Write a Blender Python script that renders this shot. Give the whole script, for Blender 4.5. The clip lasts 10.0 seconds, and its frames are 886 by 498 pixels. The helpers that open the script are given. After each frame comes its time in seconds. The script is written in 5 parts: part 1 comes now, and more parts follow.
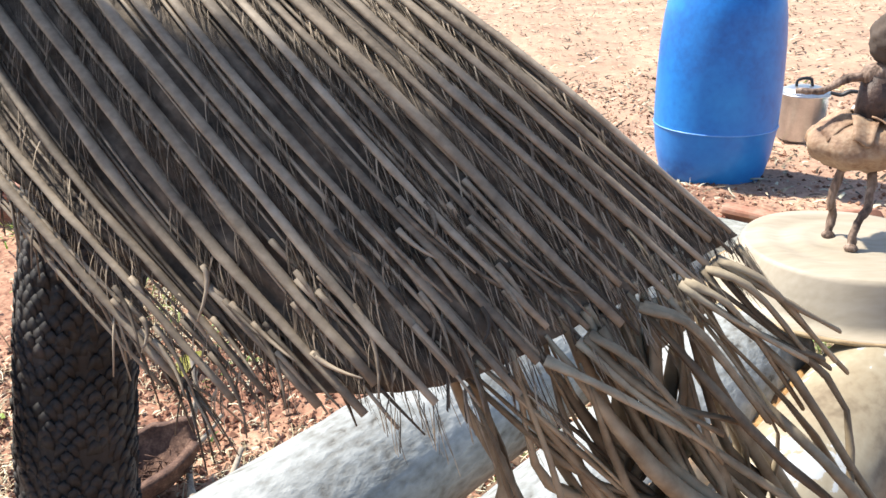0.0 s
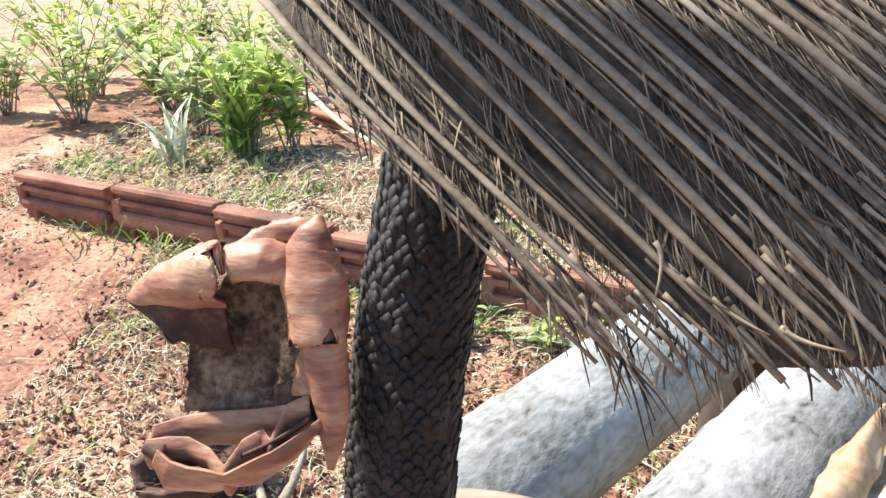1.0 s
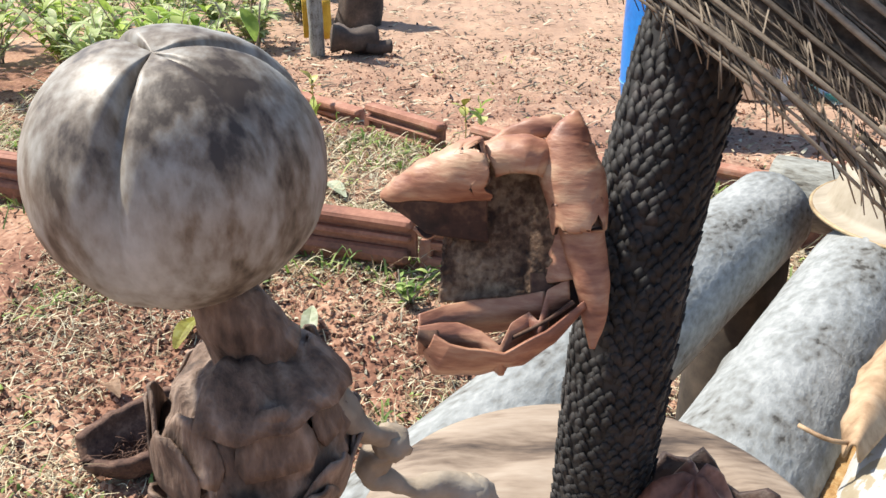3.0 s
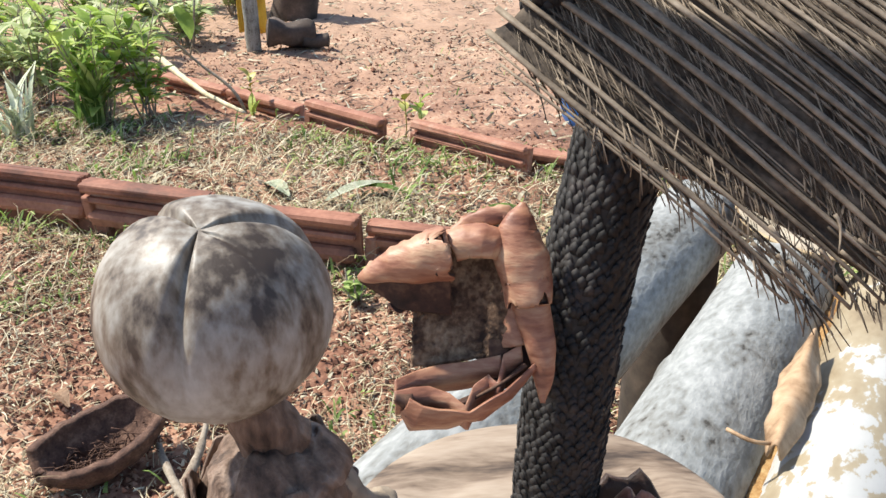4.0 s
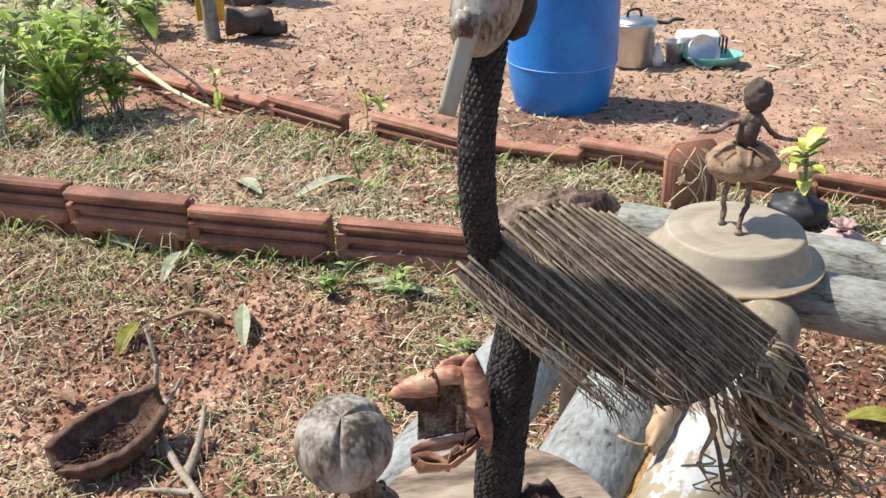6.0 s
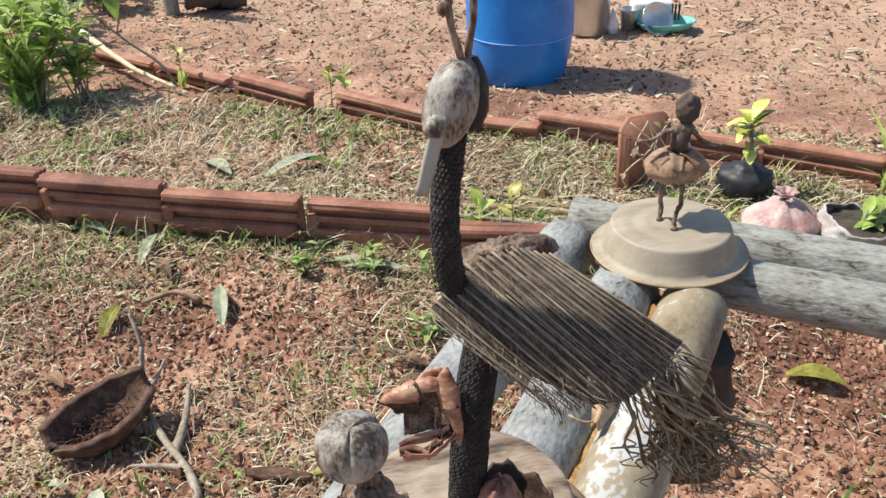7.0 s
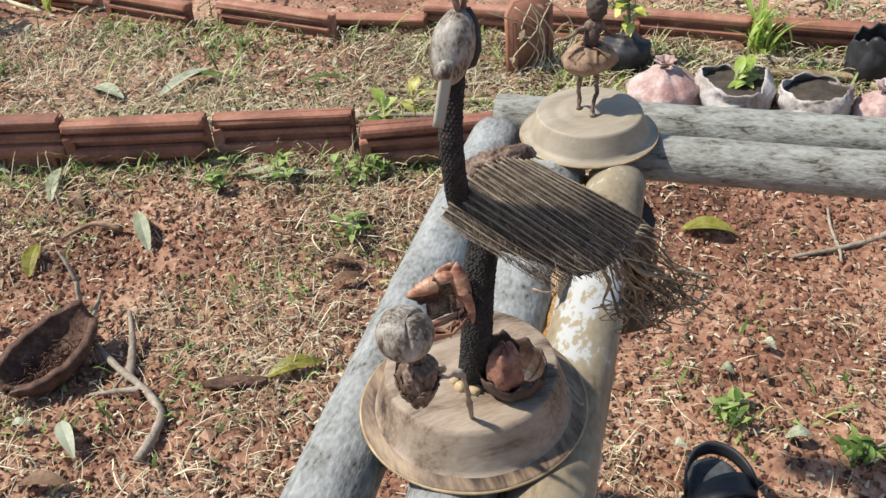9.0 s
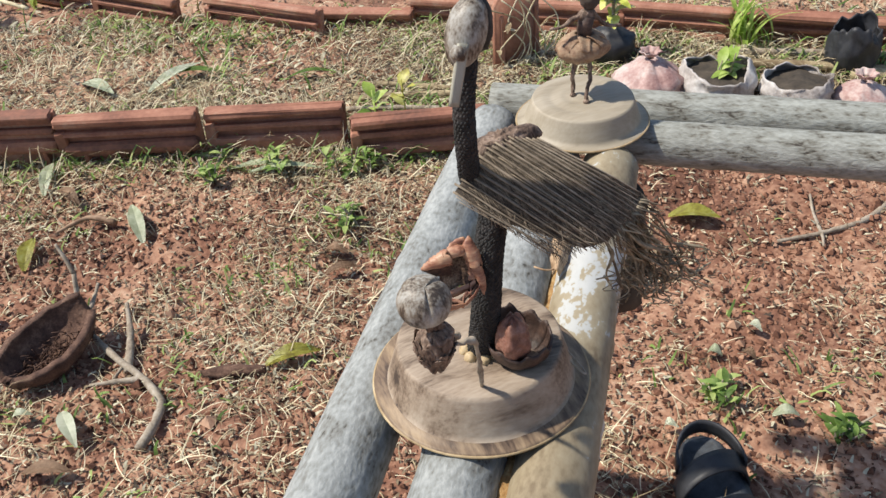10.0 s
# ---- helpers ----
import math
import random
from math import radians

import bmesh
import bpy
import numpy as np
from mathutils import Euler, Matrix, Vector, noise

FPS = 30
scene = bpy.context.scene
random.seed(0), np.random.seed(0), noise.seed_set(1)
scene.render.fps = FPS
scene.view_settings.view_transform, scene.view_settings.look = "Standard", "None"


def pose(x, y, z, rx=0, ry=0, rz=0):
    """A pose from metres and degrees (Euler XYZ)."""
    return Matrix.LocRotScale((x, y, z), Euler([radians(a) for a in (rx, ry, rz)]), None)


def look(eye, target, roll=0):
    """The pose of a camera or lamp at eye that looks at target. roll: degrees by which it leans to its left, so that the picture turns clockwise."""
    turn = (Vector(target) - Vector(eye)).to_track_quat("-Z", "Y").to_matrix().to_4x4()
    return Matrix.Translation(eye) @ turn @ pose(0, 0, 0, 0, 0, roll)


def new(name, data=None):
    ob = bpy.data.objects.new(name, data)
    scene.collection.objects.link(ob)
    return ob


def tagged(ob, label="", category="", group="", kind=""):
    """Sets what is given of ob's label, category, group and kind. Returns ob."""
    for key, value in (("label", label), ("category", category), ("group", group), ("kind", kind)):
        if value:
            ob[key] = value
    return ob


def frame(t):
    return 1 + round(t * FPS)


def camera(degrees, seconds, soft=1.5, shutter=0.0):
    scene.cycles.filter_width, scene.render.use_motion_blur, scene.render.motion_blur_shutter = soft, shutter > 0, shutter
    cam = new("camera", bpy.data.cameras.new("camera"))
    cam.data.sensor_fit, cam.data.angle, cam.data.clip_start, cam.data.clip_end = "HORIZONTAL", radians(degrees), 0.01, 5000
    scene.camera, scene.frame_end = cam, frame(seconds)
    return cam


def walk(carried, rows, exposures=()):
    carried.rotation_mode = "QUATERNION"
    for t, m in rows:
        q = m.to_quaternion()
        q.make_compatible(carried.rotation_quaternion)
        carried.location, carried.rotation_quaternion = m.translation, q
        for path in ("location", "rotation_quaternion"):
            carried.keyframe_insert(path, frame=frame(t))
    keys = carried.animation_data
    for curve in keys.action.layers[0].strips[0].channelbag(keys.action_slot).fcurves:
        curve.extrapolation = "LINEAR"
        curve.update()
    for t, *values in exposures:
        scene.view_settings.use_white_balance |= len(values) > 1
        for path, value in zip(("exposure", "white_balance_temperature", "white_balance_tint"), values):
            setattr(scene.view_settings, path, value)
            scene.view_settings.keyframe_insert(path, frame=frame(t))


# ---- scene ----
cam = camera(52.2, 10.0)
PATH = [
    (0, (0.147, 0.239, 0.744), (-0.01, 2.096, 0.018), -0.7),
    (0.5, (0.119, 0.238, 0.744), (-0.026, 2.094, 0.013), -1.4),
    (1, (0.101, 0.233, 0.743), (-0.12, 2.082, 0.013), -1.6),
    (1.5, (0.083, 0.225, 0.739), (-0.07, 2.068, -0.021), -1.1),
    (2, (0.065, 0.219, 0.73), (-0.076, 2.061, -0.036), -0.8),
    (2.2, (0.059, 0.219, 0.729), (-0.074, 2.059, -0.043), -0.7),
    (3.5, (0.048, 0.213, 0.746), (0.111, 2.042, -0.06), -0.5),
    (4, (0.045, 0.202, 0.76), (0.152, 2.023, -0.06), -0.7),
    (4.5, (0.041, 0.18, 0.781), (0.166, 1.997, -0.046), -0.8),
    (5, (0.038, 0.152, 0.803), (0.182, 1.963, -0.034), -0.9),
    (5.3, (0.037, 0.132, 0.821), (0.19, 1.939, -0.024), -1.1),
    (5.5, (0.037, 0.118, 0.836), (0.195, 1.92, -0.016), -1.2),
    (6, (0.031, 0.091, 0.874), (0.22, 1.87, -0.02), -1.6),
    (6.2, (0.028, 0.083, 0.883), (0.252, 1.838, -0.049), -2.0),
    (7.3, (0.018, 0.018, 0.956), (0.299, 1.73, -0.038), -2.4),
    (7.5, (0.015, 0.013, 0.96), (0.33, 1.702, -0.064), -2.9),
    (8, (0.004, 0.014, 0.97), (0.404, 1.617, -0.157), -4.1),
    (8.5, (-0.024, 0.002, 0.98), (0.426, 1.552, -0.2), -4.5),
    (9, (-0.049, -0.015, 0.997), (0.411, 1.523, -0.195), -4.6),
    (9.5, (-0.064, -0.025, 1.006), (0.411, 1.503, -0.194), -4.6),
    (10, (-0.074, -0.037, 1.005), (0.419, 1.484, -0.197), -4.5),
]
SIZE = 1.3   # metres to one unit of the plan, from the roof tiles, plates and drum
walk(cam, [(t, look(Vector(eye) * SIZE, Vector(target) * SIZE, roll)) for t, eye, target, roll in PATH],
     [(0.0, 1.10), (1.0, 1.12), (2.0, 0.88), (3.5, 0.68), (5.5, 0.56), (7.5, 0.32), (10.0, 0.25)])

# ---- light ----
SUN_AZ, SUN_EL = 296.0, 54.0   # compass bearing (0 = +y, clockwise) and height of the sun
world = bpy.data.worlds.new("sky")
scene.world = world
world.use_nodes = True
_n = world.node_tree.nodes
_sky = _n.new("ShaderNodeTexSky")
_sky.sky_type, _sky.sun_disc = "NISHITA", False
_sky.sun_elevation, _sky.sun_rotation = radians(SUN_EL), radians(SUN_AZ)
_n["Background"].inputs[1].default_value = 0.118
world.node_tree.links.new(_sky.outputs[0], _n["Background"].inputs[0])
sun = new("sun", bpy.data.lights.new("sun", "SUN"))
sun.data.energy, sun.data.angle, sun.data.color = 4.8, radians(2.0), (1.0, 0.93, 0.82)
_d = Vector((math.sin(radians(SUN_AZ)) * math.cos(radians(SUN_EL)), math.cos(radians(SUN_AZ)) * math.cos(radians(SUN_EL)), math.sin(radians(SUN_EL))))
sun.matrix_world = look(_d * 20, (0, 0, 0))

# ---- materials ----
def mat(name, stops, rough=0.8, scale=20.0, bump=0.3, fine=160.0, spread=0.25, stretch=(1, 1, 1), detail=6.0, metal=0.0, per=0.0, coat=0.0, bump_dist=0.002):
    """Two scales of noise through a colour ramp, with fine grain, bump and uneven gloss."""
    m = bpy.data.materials.new(name)
    m.use_nodes = True
    nt = m.node_tree
    b = nt.nodes["Principled BSDF"]
    tc = nt.nodes.new("ShaderNodeTexCoord")
    mp = nt.nodes.new("ShaderNodeMapping")
    mp.inputs["Scale"].default_value = stretch
    nt.links.new(tc.outputs["Object"], mp.inputs["Vector"])
    big = nt.nodes.new("ShaderNodeTexNoise")
    big.inputs["Scale"].default_value, big.inputs["Detail"].default_value, big.inputs["Roughness"].default_value = scale, detail, 0.6
    small = nt.nodes.new("ShaderNodeTexNoise")
    small.inputs["Scale"].default_value, small.inputs["Detail"].default_value = fine, 4.0
    for x in (big, small):
        nt.links.new(mp.outputs[0], x.inputs["Vector"])
    mix = nt.nodes.new("ShaderNodeMath")
    mix.operation = "MULTIPLY_ADD"
    nt.links.new(small.outputs["Fac"], mix.inputs[0])
    mix.inputs[1].default_value = spread
    off = nt.nodes.new("ShaderNodeMath")
    off.operation = "ADD"
    off.inputs[1].default_value = -spread / 2
    nt.links.new(big.outputs["Fac"], off.inputs[0])
    nt.links.new(off.outputs[0], mix.inputs[2])
    last = mix
    if per:
        info = nt.nodes.new("ShaderNodeObjectInfo")
        geo = nt.nodes.new("ShaderNodeNewGeometry")
        add = nt.nodes.new("ShaderNodeMath")
        nt.links.new(info.outputs["Random"], add.inputs[0])
        nt.links.new(geo.outputs["Random Per Island"], add.inputs[1])
        fr = nt.nodes.new("ShaderNodeMath")
        fr.operation = "FRACT"
        nt.links.new(add.outputs[0], fr.inputs[0])
        pm = nt.nodes.new("ShaderNodeMath")
        pm.operation = "MULTIPLY_ADD"
        nt.links.new(fr.outputs[0], pm.inputs[0])
        pm.inputs[1].default_value = per
        sh = nt.nodes.new("ShaderNodeMath")
        sh.operation = "ADD"
        sh.inputs[1].default_value = -per / 2
        nt.links.new(mix.outputs[0], sh.inputs[0])
        nt.links.new(sh.outputs[0], pm.inputs[2])
        last = pm
    ramp = nt.nodes.new("ShaderNodeValToRGB")
    while len(ramp.color_ramp.elements) < len(stops):
        ramp.color_ramp.elements.new(0.5)
    for e, (p, c) in zip(ramp.color_ramp.elements, stops):
        e.position, e.color = p, (*c, 1)
    nt.links.new(last.outputs[0], ramp.inputs[0])
    nt.links.new(ramp.outputs[0], b.inputs["Base Color"])
    b.inputs["Roughness"].default_value, b.inputs["Metallic"].default_value, b.inputs["Coat Weight"].default_value = rough, metal, coat
    if bump:
        bp = nt.nodes.new("ShaderNodeBump")
        bp.inputs["Strength"].default_value, bp.inputs["Distance"].default_value = bump, bump_dist
        nt.links.new(mix.outputs[0], bp.inputs["Height"])
        nt.links.new(bp.outputs[0], b.inputs["Normal"])
    return m


def leafy(m, share=0.4):
    """Lets part of the light through a thin leaf."""
    nt = m.node_tree
    b, o = nt.nodes["Principled BSDF"], nt.nodes["Material Output"]
    tr, mx = nt.nodes.new("ShaderNodeBsdfTranslucent"), nt.nodes.new("ShaderNodeMixShader")
    nt.links.new(b.inputs["Base Color"].links[0].from_socket, tr.inputs["Color"])
    mx.inputs[0].default_value = share
    nt.links.new(b.outputs[0], mx.inputs[1])
    nt.links.new(tr.outputs[0], mx.inputs[2])
    nt.links.new(mx.outputs[0], o.inputs["Surface"])
    return m


def trodden(m, colour, x_share, lo, hi):
    """Blends a soil into the paler beaten earth of the yard past a line over the ground."""
    nt = m.node_tree
    b = nt.nodes["Principled BSDF"]
    tc, xyz = nt.nodes.new("ShaderNodeTexCoord"), nt.nodes.new("ShaderNodeSeparateXYZ")
    nt.links.new(tc.outputs["Object"], xyz.inputs[0])
    add, rng, mx = nt.nodes.new("ShaderNodeMath"), nt.nodes.new("ShaderNodeMapRange"), nt.nodes.new("ShaderNodeMix")
    add.operation, add.inputs[1].default_value = "MULTIPLY_ADD", x_share
    nt.links.new(xyz.outputs[0], add.inputs[0])
    nt.links.new(xyz.outputs[1], add.inputs[2])
    rng.inputs["From Min"].default_value, rng.inputs["From Max"].default_value, rng.inputs["To Max"].default_value = lo, hi, 0.62
    nt.links.new(add.outputs[0], rng.inputs["Value"])
    mx.data_type = "RGBA"
    nt.links.new(rng.outputs[0], mx.inputs[0])
    nt.links.new(b.inputs["Base Color"].links[0].from_socket, mx.inputs[6])
    mx.inputs[7].default_value = (*colour, 1)
    nt.links.new(mx.outputs[2], b.inputs["Base Color"])
    return m


SOIL = mat("soil", [(0.25, (0.075, 0.032, 0.020)), (0.42, (0.20, 0.092, 0.057)), (0.55, (0.35, 0.195, 0.125)), (0.72, (0.53, 0.36, 0.255))], 0.95, 3.0, 1.0, 90, 0.5, bump_dist=0.008, detail=10)
CLOD = mat("clod", [(0.2, (0.08, 0.032, 0.018)), (0.5, (0.23, 0.105, 0.062)), (0.8, (0.44, 0.27, 0.18))], 0.95, 30, 0.8, 200, 0.3, per=0.7)
STRAW = mat("straw", [(0.2, (0.17, 0.12, 0.065)), (0.5, (0.45, 0.37, 0.22)), (0.8, (0.70, 0.63, 0.44))], 0.8, 40, 0.2, per=0.8)
GREEN = mat("weed_green", [(0.2, (0.09, 0.16, 0.03)), (0.5, (0.22, 0.36, 0.08)), (0.8, (0.44, 0.54, 0.19))], 0.6, 30, 0.2, per=0.8)
LITTER = mat("leaf_litter", [(0.2, (0.04, 0.026, 0.016)), (0.5, (0.22, 0.165, 0.10)), (0.75, (0.50, 0.46, 0.33))], 0.8, 60, 0.3, per=0.8)
TILE = mat("terracotta", [(0.2, (0.09, 0.042, 0.03)), (0.42, (0.24, 0.100, 0.062)), (0.6, (0.36, 0.165, 0.105)), (0.8, (0.44, 0.29, 0.21))], 0.75, 9, 0.5, 120, 0.3, per=0.25)
BARK = mat("pale_bark", [(0.25, (0.05, 0.046, 0.038)), (0.34, (0.17, 0.172, 0.16)), (0.50, (0.25, 0.265, 0.26)), (0.74, (0.37, 0.385, 0.38))], 0.75, 42, 0.9, 300, 0.75, stretch=(1, 1, 0.55), bump_dist=0.0015, detail=9)
TANPOLE = mat("peeling_pole", [(0.33, (0.12, 0.085, 0.05)), (0.44, (0.26, 0.21, 0.135)), (0.53, (0.32, 0.275, 0.19)), (0.545, (0.43, 0.44, 0.43)), (0.75, (0.50, 0.51, 0.50))], 0.65, 13, 0.7, 240, 0.22, stretch=(1, 1, 0.55), bump_dist=0.0012, detail=7)
GREYWOOD = mat("weathered_pole", [(0.27, (0.05, 0.042, 0.034)), (0.35, (0.16, 0.155, 0.13)), (0.46, (0.235, 0.24, 0.215)), (0.70, (0.34, 0.352, 0.325))], 0.8, 95, 1.0, 380, 0.45, stretch=(1, 1, 0.4), bump_dist=0.002, detail=9)
POLE_END = mat("cut_end", [(0.3, (0.06, 0.04, 0.03)), (0.6, (0.15, 0.11, 0.08))], 0.9, 50, 0.6)
POST = mat("dark_post", [(0.3, (0.02, 0.016, 0.012)), (0.6, (0.07, 0.055, 0.04)), (0.8, (0.13, 0.1, 0.07))], 0.9, 30, 0.6)
BLACK = mat("black_scaly_stem", [(0.3, (0.006, 0.006, 0.006)), (0.55, (0.02, 0.019, 0.019)), (0.8, (0.06, 0.05, 0.048))], 0.72, 120, 0.8, 600, 0.3, bump_dist=0.0006)
RIB = mat("wing_rib", [(0.2, (0.09, 0.069, 0.048)), (0.5, (0.235, 0.187, 0.132)), (0.8, (0.40, 0.33, 0.245))], 0.75, 120, 0.6, 900, 0.4, per=0.35, bump_dist=0.0004)
FIBRE = mat("wing_fibre", [(0.2, (0.045, 0.034, 0.023)), (0.5, (0.14, 0.108, 0.076)), (0.8, (0.31, 0.25, 0.18))], 0.8, 200, 0.4, 900, 0.4, per=0.8, bump_dist=0.0003)
WEB = mat("wing_web", [(0.3, (0.035, 0.027, 0.020)), (0.55, (0.105, 0.082, 0.060)), (0.8, (0.20, 0.158, 0.115))], 0.9, 150, 0.8, 900, 0.5, bump_dist=0.0006)
TAIL = mat("tail_straw", [(0.2, (0.085, 0.062, 0.038)), (0.5, (0.21, 0.165, 0.105)), (0.8, (0.38, 0.315, 0.215))], 0.75, 120, 0.5, 600, 0.4, per=0.5, bump_dist=0.0004)
HEAD = mat("grey_nut_shell", [(0.36, (0.05, 0.036, 0.027)), (0.46, (0.17, 0.14, 0.108)), (0.56, (0.28, 0.262, 0.228)), (0.75, (0.42, 0.412, 0.385))], 0.5, 110, 0.5, 700, 0.5, bump_dist=0.0004, detail=10, stretch=(1, 1, 0.5))
BEAK = mat("grey_slat", [(0.3, (0.2, 0.19, 0.15)), (0.7, (0.42, 0.41, 0.34))], 0.6, 90, 0.4, stretch=(1, 1, 0.1))
BUD = mat("dry_bud", [(0.28, (0.04, 0.024, 0.017)), (0.5, (0.16, 0.105, 0.075)), (0.78, (0.36, 0.27, 0.21))], 0.75, 150, 1.0, 600, 0.5, stretch=(1, 1, 0.35), bump_dist=0.0014, detail=9)
PETAL = mat("leathery_petal", [(0.25, (0.12, 0.045, 0.03)), (0.42, (0.25, 0.105, 0.065)), (0.55, (0.38, 0.19, 0.115)), (0.72, (0.52, 0.34, 0.215))], 0.5, 85, 0.8, 420, 0.4, stretch=(0.7, 1, 2.6), bump_dist=0.0006, detail=8)
# petal insides, with the shade of the hollows put into the colour
PETAL_IN_SHADE = mat("petal_inside_shade", [(0.3, (0.016, 0.008, 0.006)), (0.5, (0.05, 0.022, 0.015)), (0.66, (0.13, 0.07, 0.042)), (0.8, (0.27, 0.18, 0.11))], 0.8, 170, 0.6, 700, 0.4, bump_dist=0.0005)
PETAL_WALL = mat("fibrous_petal_wall", [(0.32, (0.03, 0.016, 0.010)), (0.46, (0.11, 0.065, 0.040)), (0.58, (0.24, 0.165, 0.105)), (0.76, (0.42, 0.32, 0.215))], 0.85, 150, 1.0, 900, 0.5, bump_dist=0.0012, detail=9)
NUT = mat("brown_nut", [(0.25, (0.09, 0.035, 0.025)), (0.5, (0.22, 0.10, 0.07)), (0.8, (0.38, 0.22, 0.17))], 0.55, 120, 0.7, 600, 0.4, bump_dist=0.0008)
SHELL = mat("dark_shell", [(0.3, (0.02, 0.012, 0.01)), (0.6, (0.07, 0.04, 0.03)), (0.8, (0.13, 0.08, 0.055))], 0.6, 100, 0.7, 500, 0.4)
PLATE = mat("leaf_sheath_plate", [(0.32, (0.05, 0.034, 0.024)), (0.42, (0.17, 0.122, 0.085)), (0.53, (0.29, 0.225, 0.165)), (0.75, (0.42, 0.35, 0.275))], 0.65, 36, 0.7, 380, 0.3, stretch=(0.35, 1.5, 1), bump_dist=0.0010, detail=10)
FLANGE = mat("plate_flange", [(0.32, (0.05, 0.030, 0.020)), (0.45, (0.15, 0.100, 0.064)), (0.6, (0.26, 0.185, 0.115)), (0.78, (0.38, 0.28, 0.17))], 0.6, 60, 0.6, 300, 0.3, stretch=(1.8, 0.4, 1), bump_dist=0.0006)
PLATE_RIM = mat("plate_rim", [(0.3, (0.24, 0.16, 0.08)), (0.6, (0.46, 0.35, 0.2)), (0.8, (0.55, 0.45, 0.29))], 0.6, 40, 0.4, 400, 0.3)
DISH = mat("pale_sheath_plate", [(0.25, (0.20, 0.165, 0.115)), (0.45, (0.31, 0.265, 0.195)), (0.7, (0.40, 0.35, 0.275))], 0.6, 25, 0.3, 300, 0.3, stretch=(0.3, 1.6, 1), bump_dist=0.0006)
BLUE = mat("blue_plastic", [(0.3, (0.010, 0.11, 0.42)), (0.5, (0.012, 0.19, 0.60)), (0.75, (0.025, 0.27, 0.70))], 0.38, 5, 0.15, 60, 0.3, bump_dist=0.003)
STEEL = mat("dull_aluminium", [(0.3, (0.42, 0.42, 0.43)), (0.7, (0.65, 0.65, 0.66))], 0.35, 12, 0.1, metal=0.9)
WHITE = mat("white_plastic", [(0.3, (0.62, 0.62, 0.6)), (0.7, (0.82, 0.82, 0.8))], 0.5, 15, 0.1)
RUBBER = mat("black_rubber", [(0.3, (0.008, 0.009, 0.011)), (0.7, (0.035, 0.036, 0.042))], 0.55, 50, 0.5, 500)
INSOLE = mat("worn_insole", [(0.3, (0.02, 0.024, 0.03)), (0.7, (0.075, 0.085, 0.10))], 0.6, 60, 0.4, 500)
TEAL = mat("teal_plastic", [(0.3, (0.1, 0.4, 0.33)), (0.7, (0.25, 0.6, 0.5))], 0.5, 15, 0.1)
SACK = mat("dusty_sack", [(0.25, (0.18, 0.09, 0.08)), (0.42, (0.36, 0.22, 0.20)), (0.58, (0.50, 0.40, 0.37)), (0.8, (0.64, 0.58, 0.55))], 0.6, 14, 0.6, 150, 0.3, bump_dist=0.006)
SACK_W = mat("white_sack", [(0.25, (0.10, 0.075, 0.06)), (0.42, (0.26, 0.23, 0.21)), (0.58, (0.44, 0.41, 0.39)), (0.75, (0.64, 0.63, 0.62))], 0.55, 12, 0.6, 150, 0.3, bump_dist=0.006)
HUSK = mat("coconut_husk", [(0.25, (0.035, 0.016, 0.011)), (0.5, (0.10, 0.052, 0.035)), (0.8, (0.24, 0.145, 0.098))], 0.9, 60, 0.9, 300, 0.4, bump_dist=0.003)
STICK = mat("dry_stick", [(0.25, (0.14, 0.10, 0.07)), (0.5, (0.30, 0.25, 0.19)), (0.8, (0.46, 0.41, 0.34))], 0.8, 60, 0.5, 300, 0.4, stretch=(1, 1, 1))
LEAF_Y = mat("yellow_green_leaf", [(0.3, (0.20, 0.17, 0.03)), (0.5, (0.38, 0.36, 0.06)), (0.7, (0.44, 0.45, 0.15))], 0.5, 40, 0.3, per=0.3)
LEAF_P = mat("pale_leaf", [(0.3, (0.44, 0.49, 0.32)), (0.7, (0.68, 0.71, 0.57))], 0.5, 40, 0.3, per=0.4)
LEAF_B = mat("brown_leaf", [(0.3, (0.2, 0.12, 0.07)), (0.7, (0.46, 0.31, 0.2))], 0.7, 40, 0.4, per=0.4)
STUMP = mat("dark_stump", [(0.3, (0.03, 0.024, 0.02)), (0.6, (0.10, 0.075, 0.06)), (0.8, (0.2, 0.15, 0.12))], 0.9, 12, 0.8, 100)


trodden(SOIL, (0.43, 0.30, 0.21), 0.68, 2.6, 3.9)
leafy(GREEN)

# ---- building helpers ----
def part(name, bm, material, parent=None, label="", smooth=True):
    """Links a bmesh as one mesh object, in world coordinates, under a thing."""
    me = bpy.data.meshes.new(name)
    bmesh.ops.recalc_face_normals(bm, faces=bm.faces[:])
    bm.to_mesh(me)
    bm.free()
    for m in material if isinstance(material, (list, tuple)) else [material]:
        me.materials.append(m)
    if smooth:
        me.shade_smooth()
    ob = new(name, me)
    if parent:
        ob.parent = parent
        ob.matrix_parent_inverse = parent.matrix_world.inverted()
    if label:
        ob["label"] = label
    return ob


def thing(name, label, category, at=(0, 0, 0), group="", kind=""):
    ob = new(name)
    ob.empty_display_size = 0.02
    ob.matrix_world = Matrix.Translation(at)
    bpy.context.view_layer.update()
    return tagged(ob, label, category, group, kind)


def nz(p, s, seed=0.0):
    return noise.noise(Vector(p) * s + Vector((seed, seed * 1.7, -seed)))


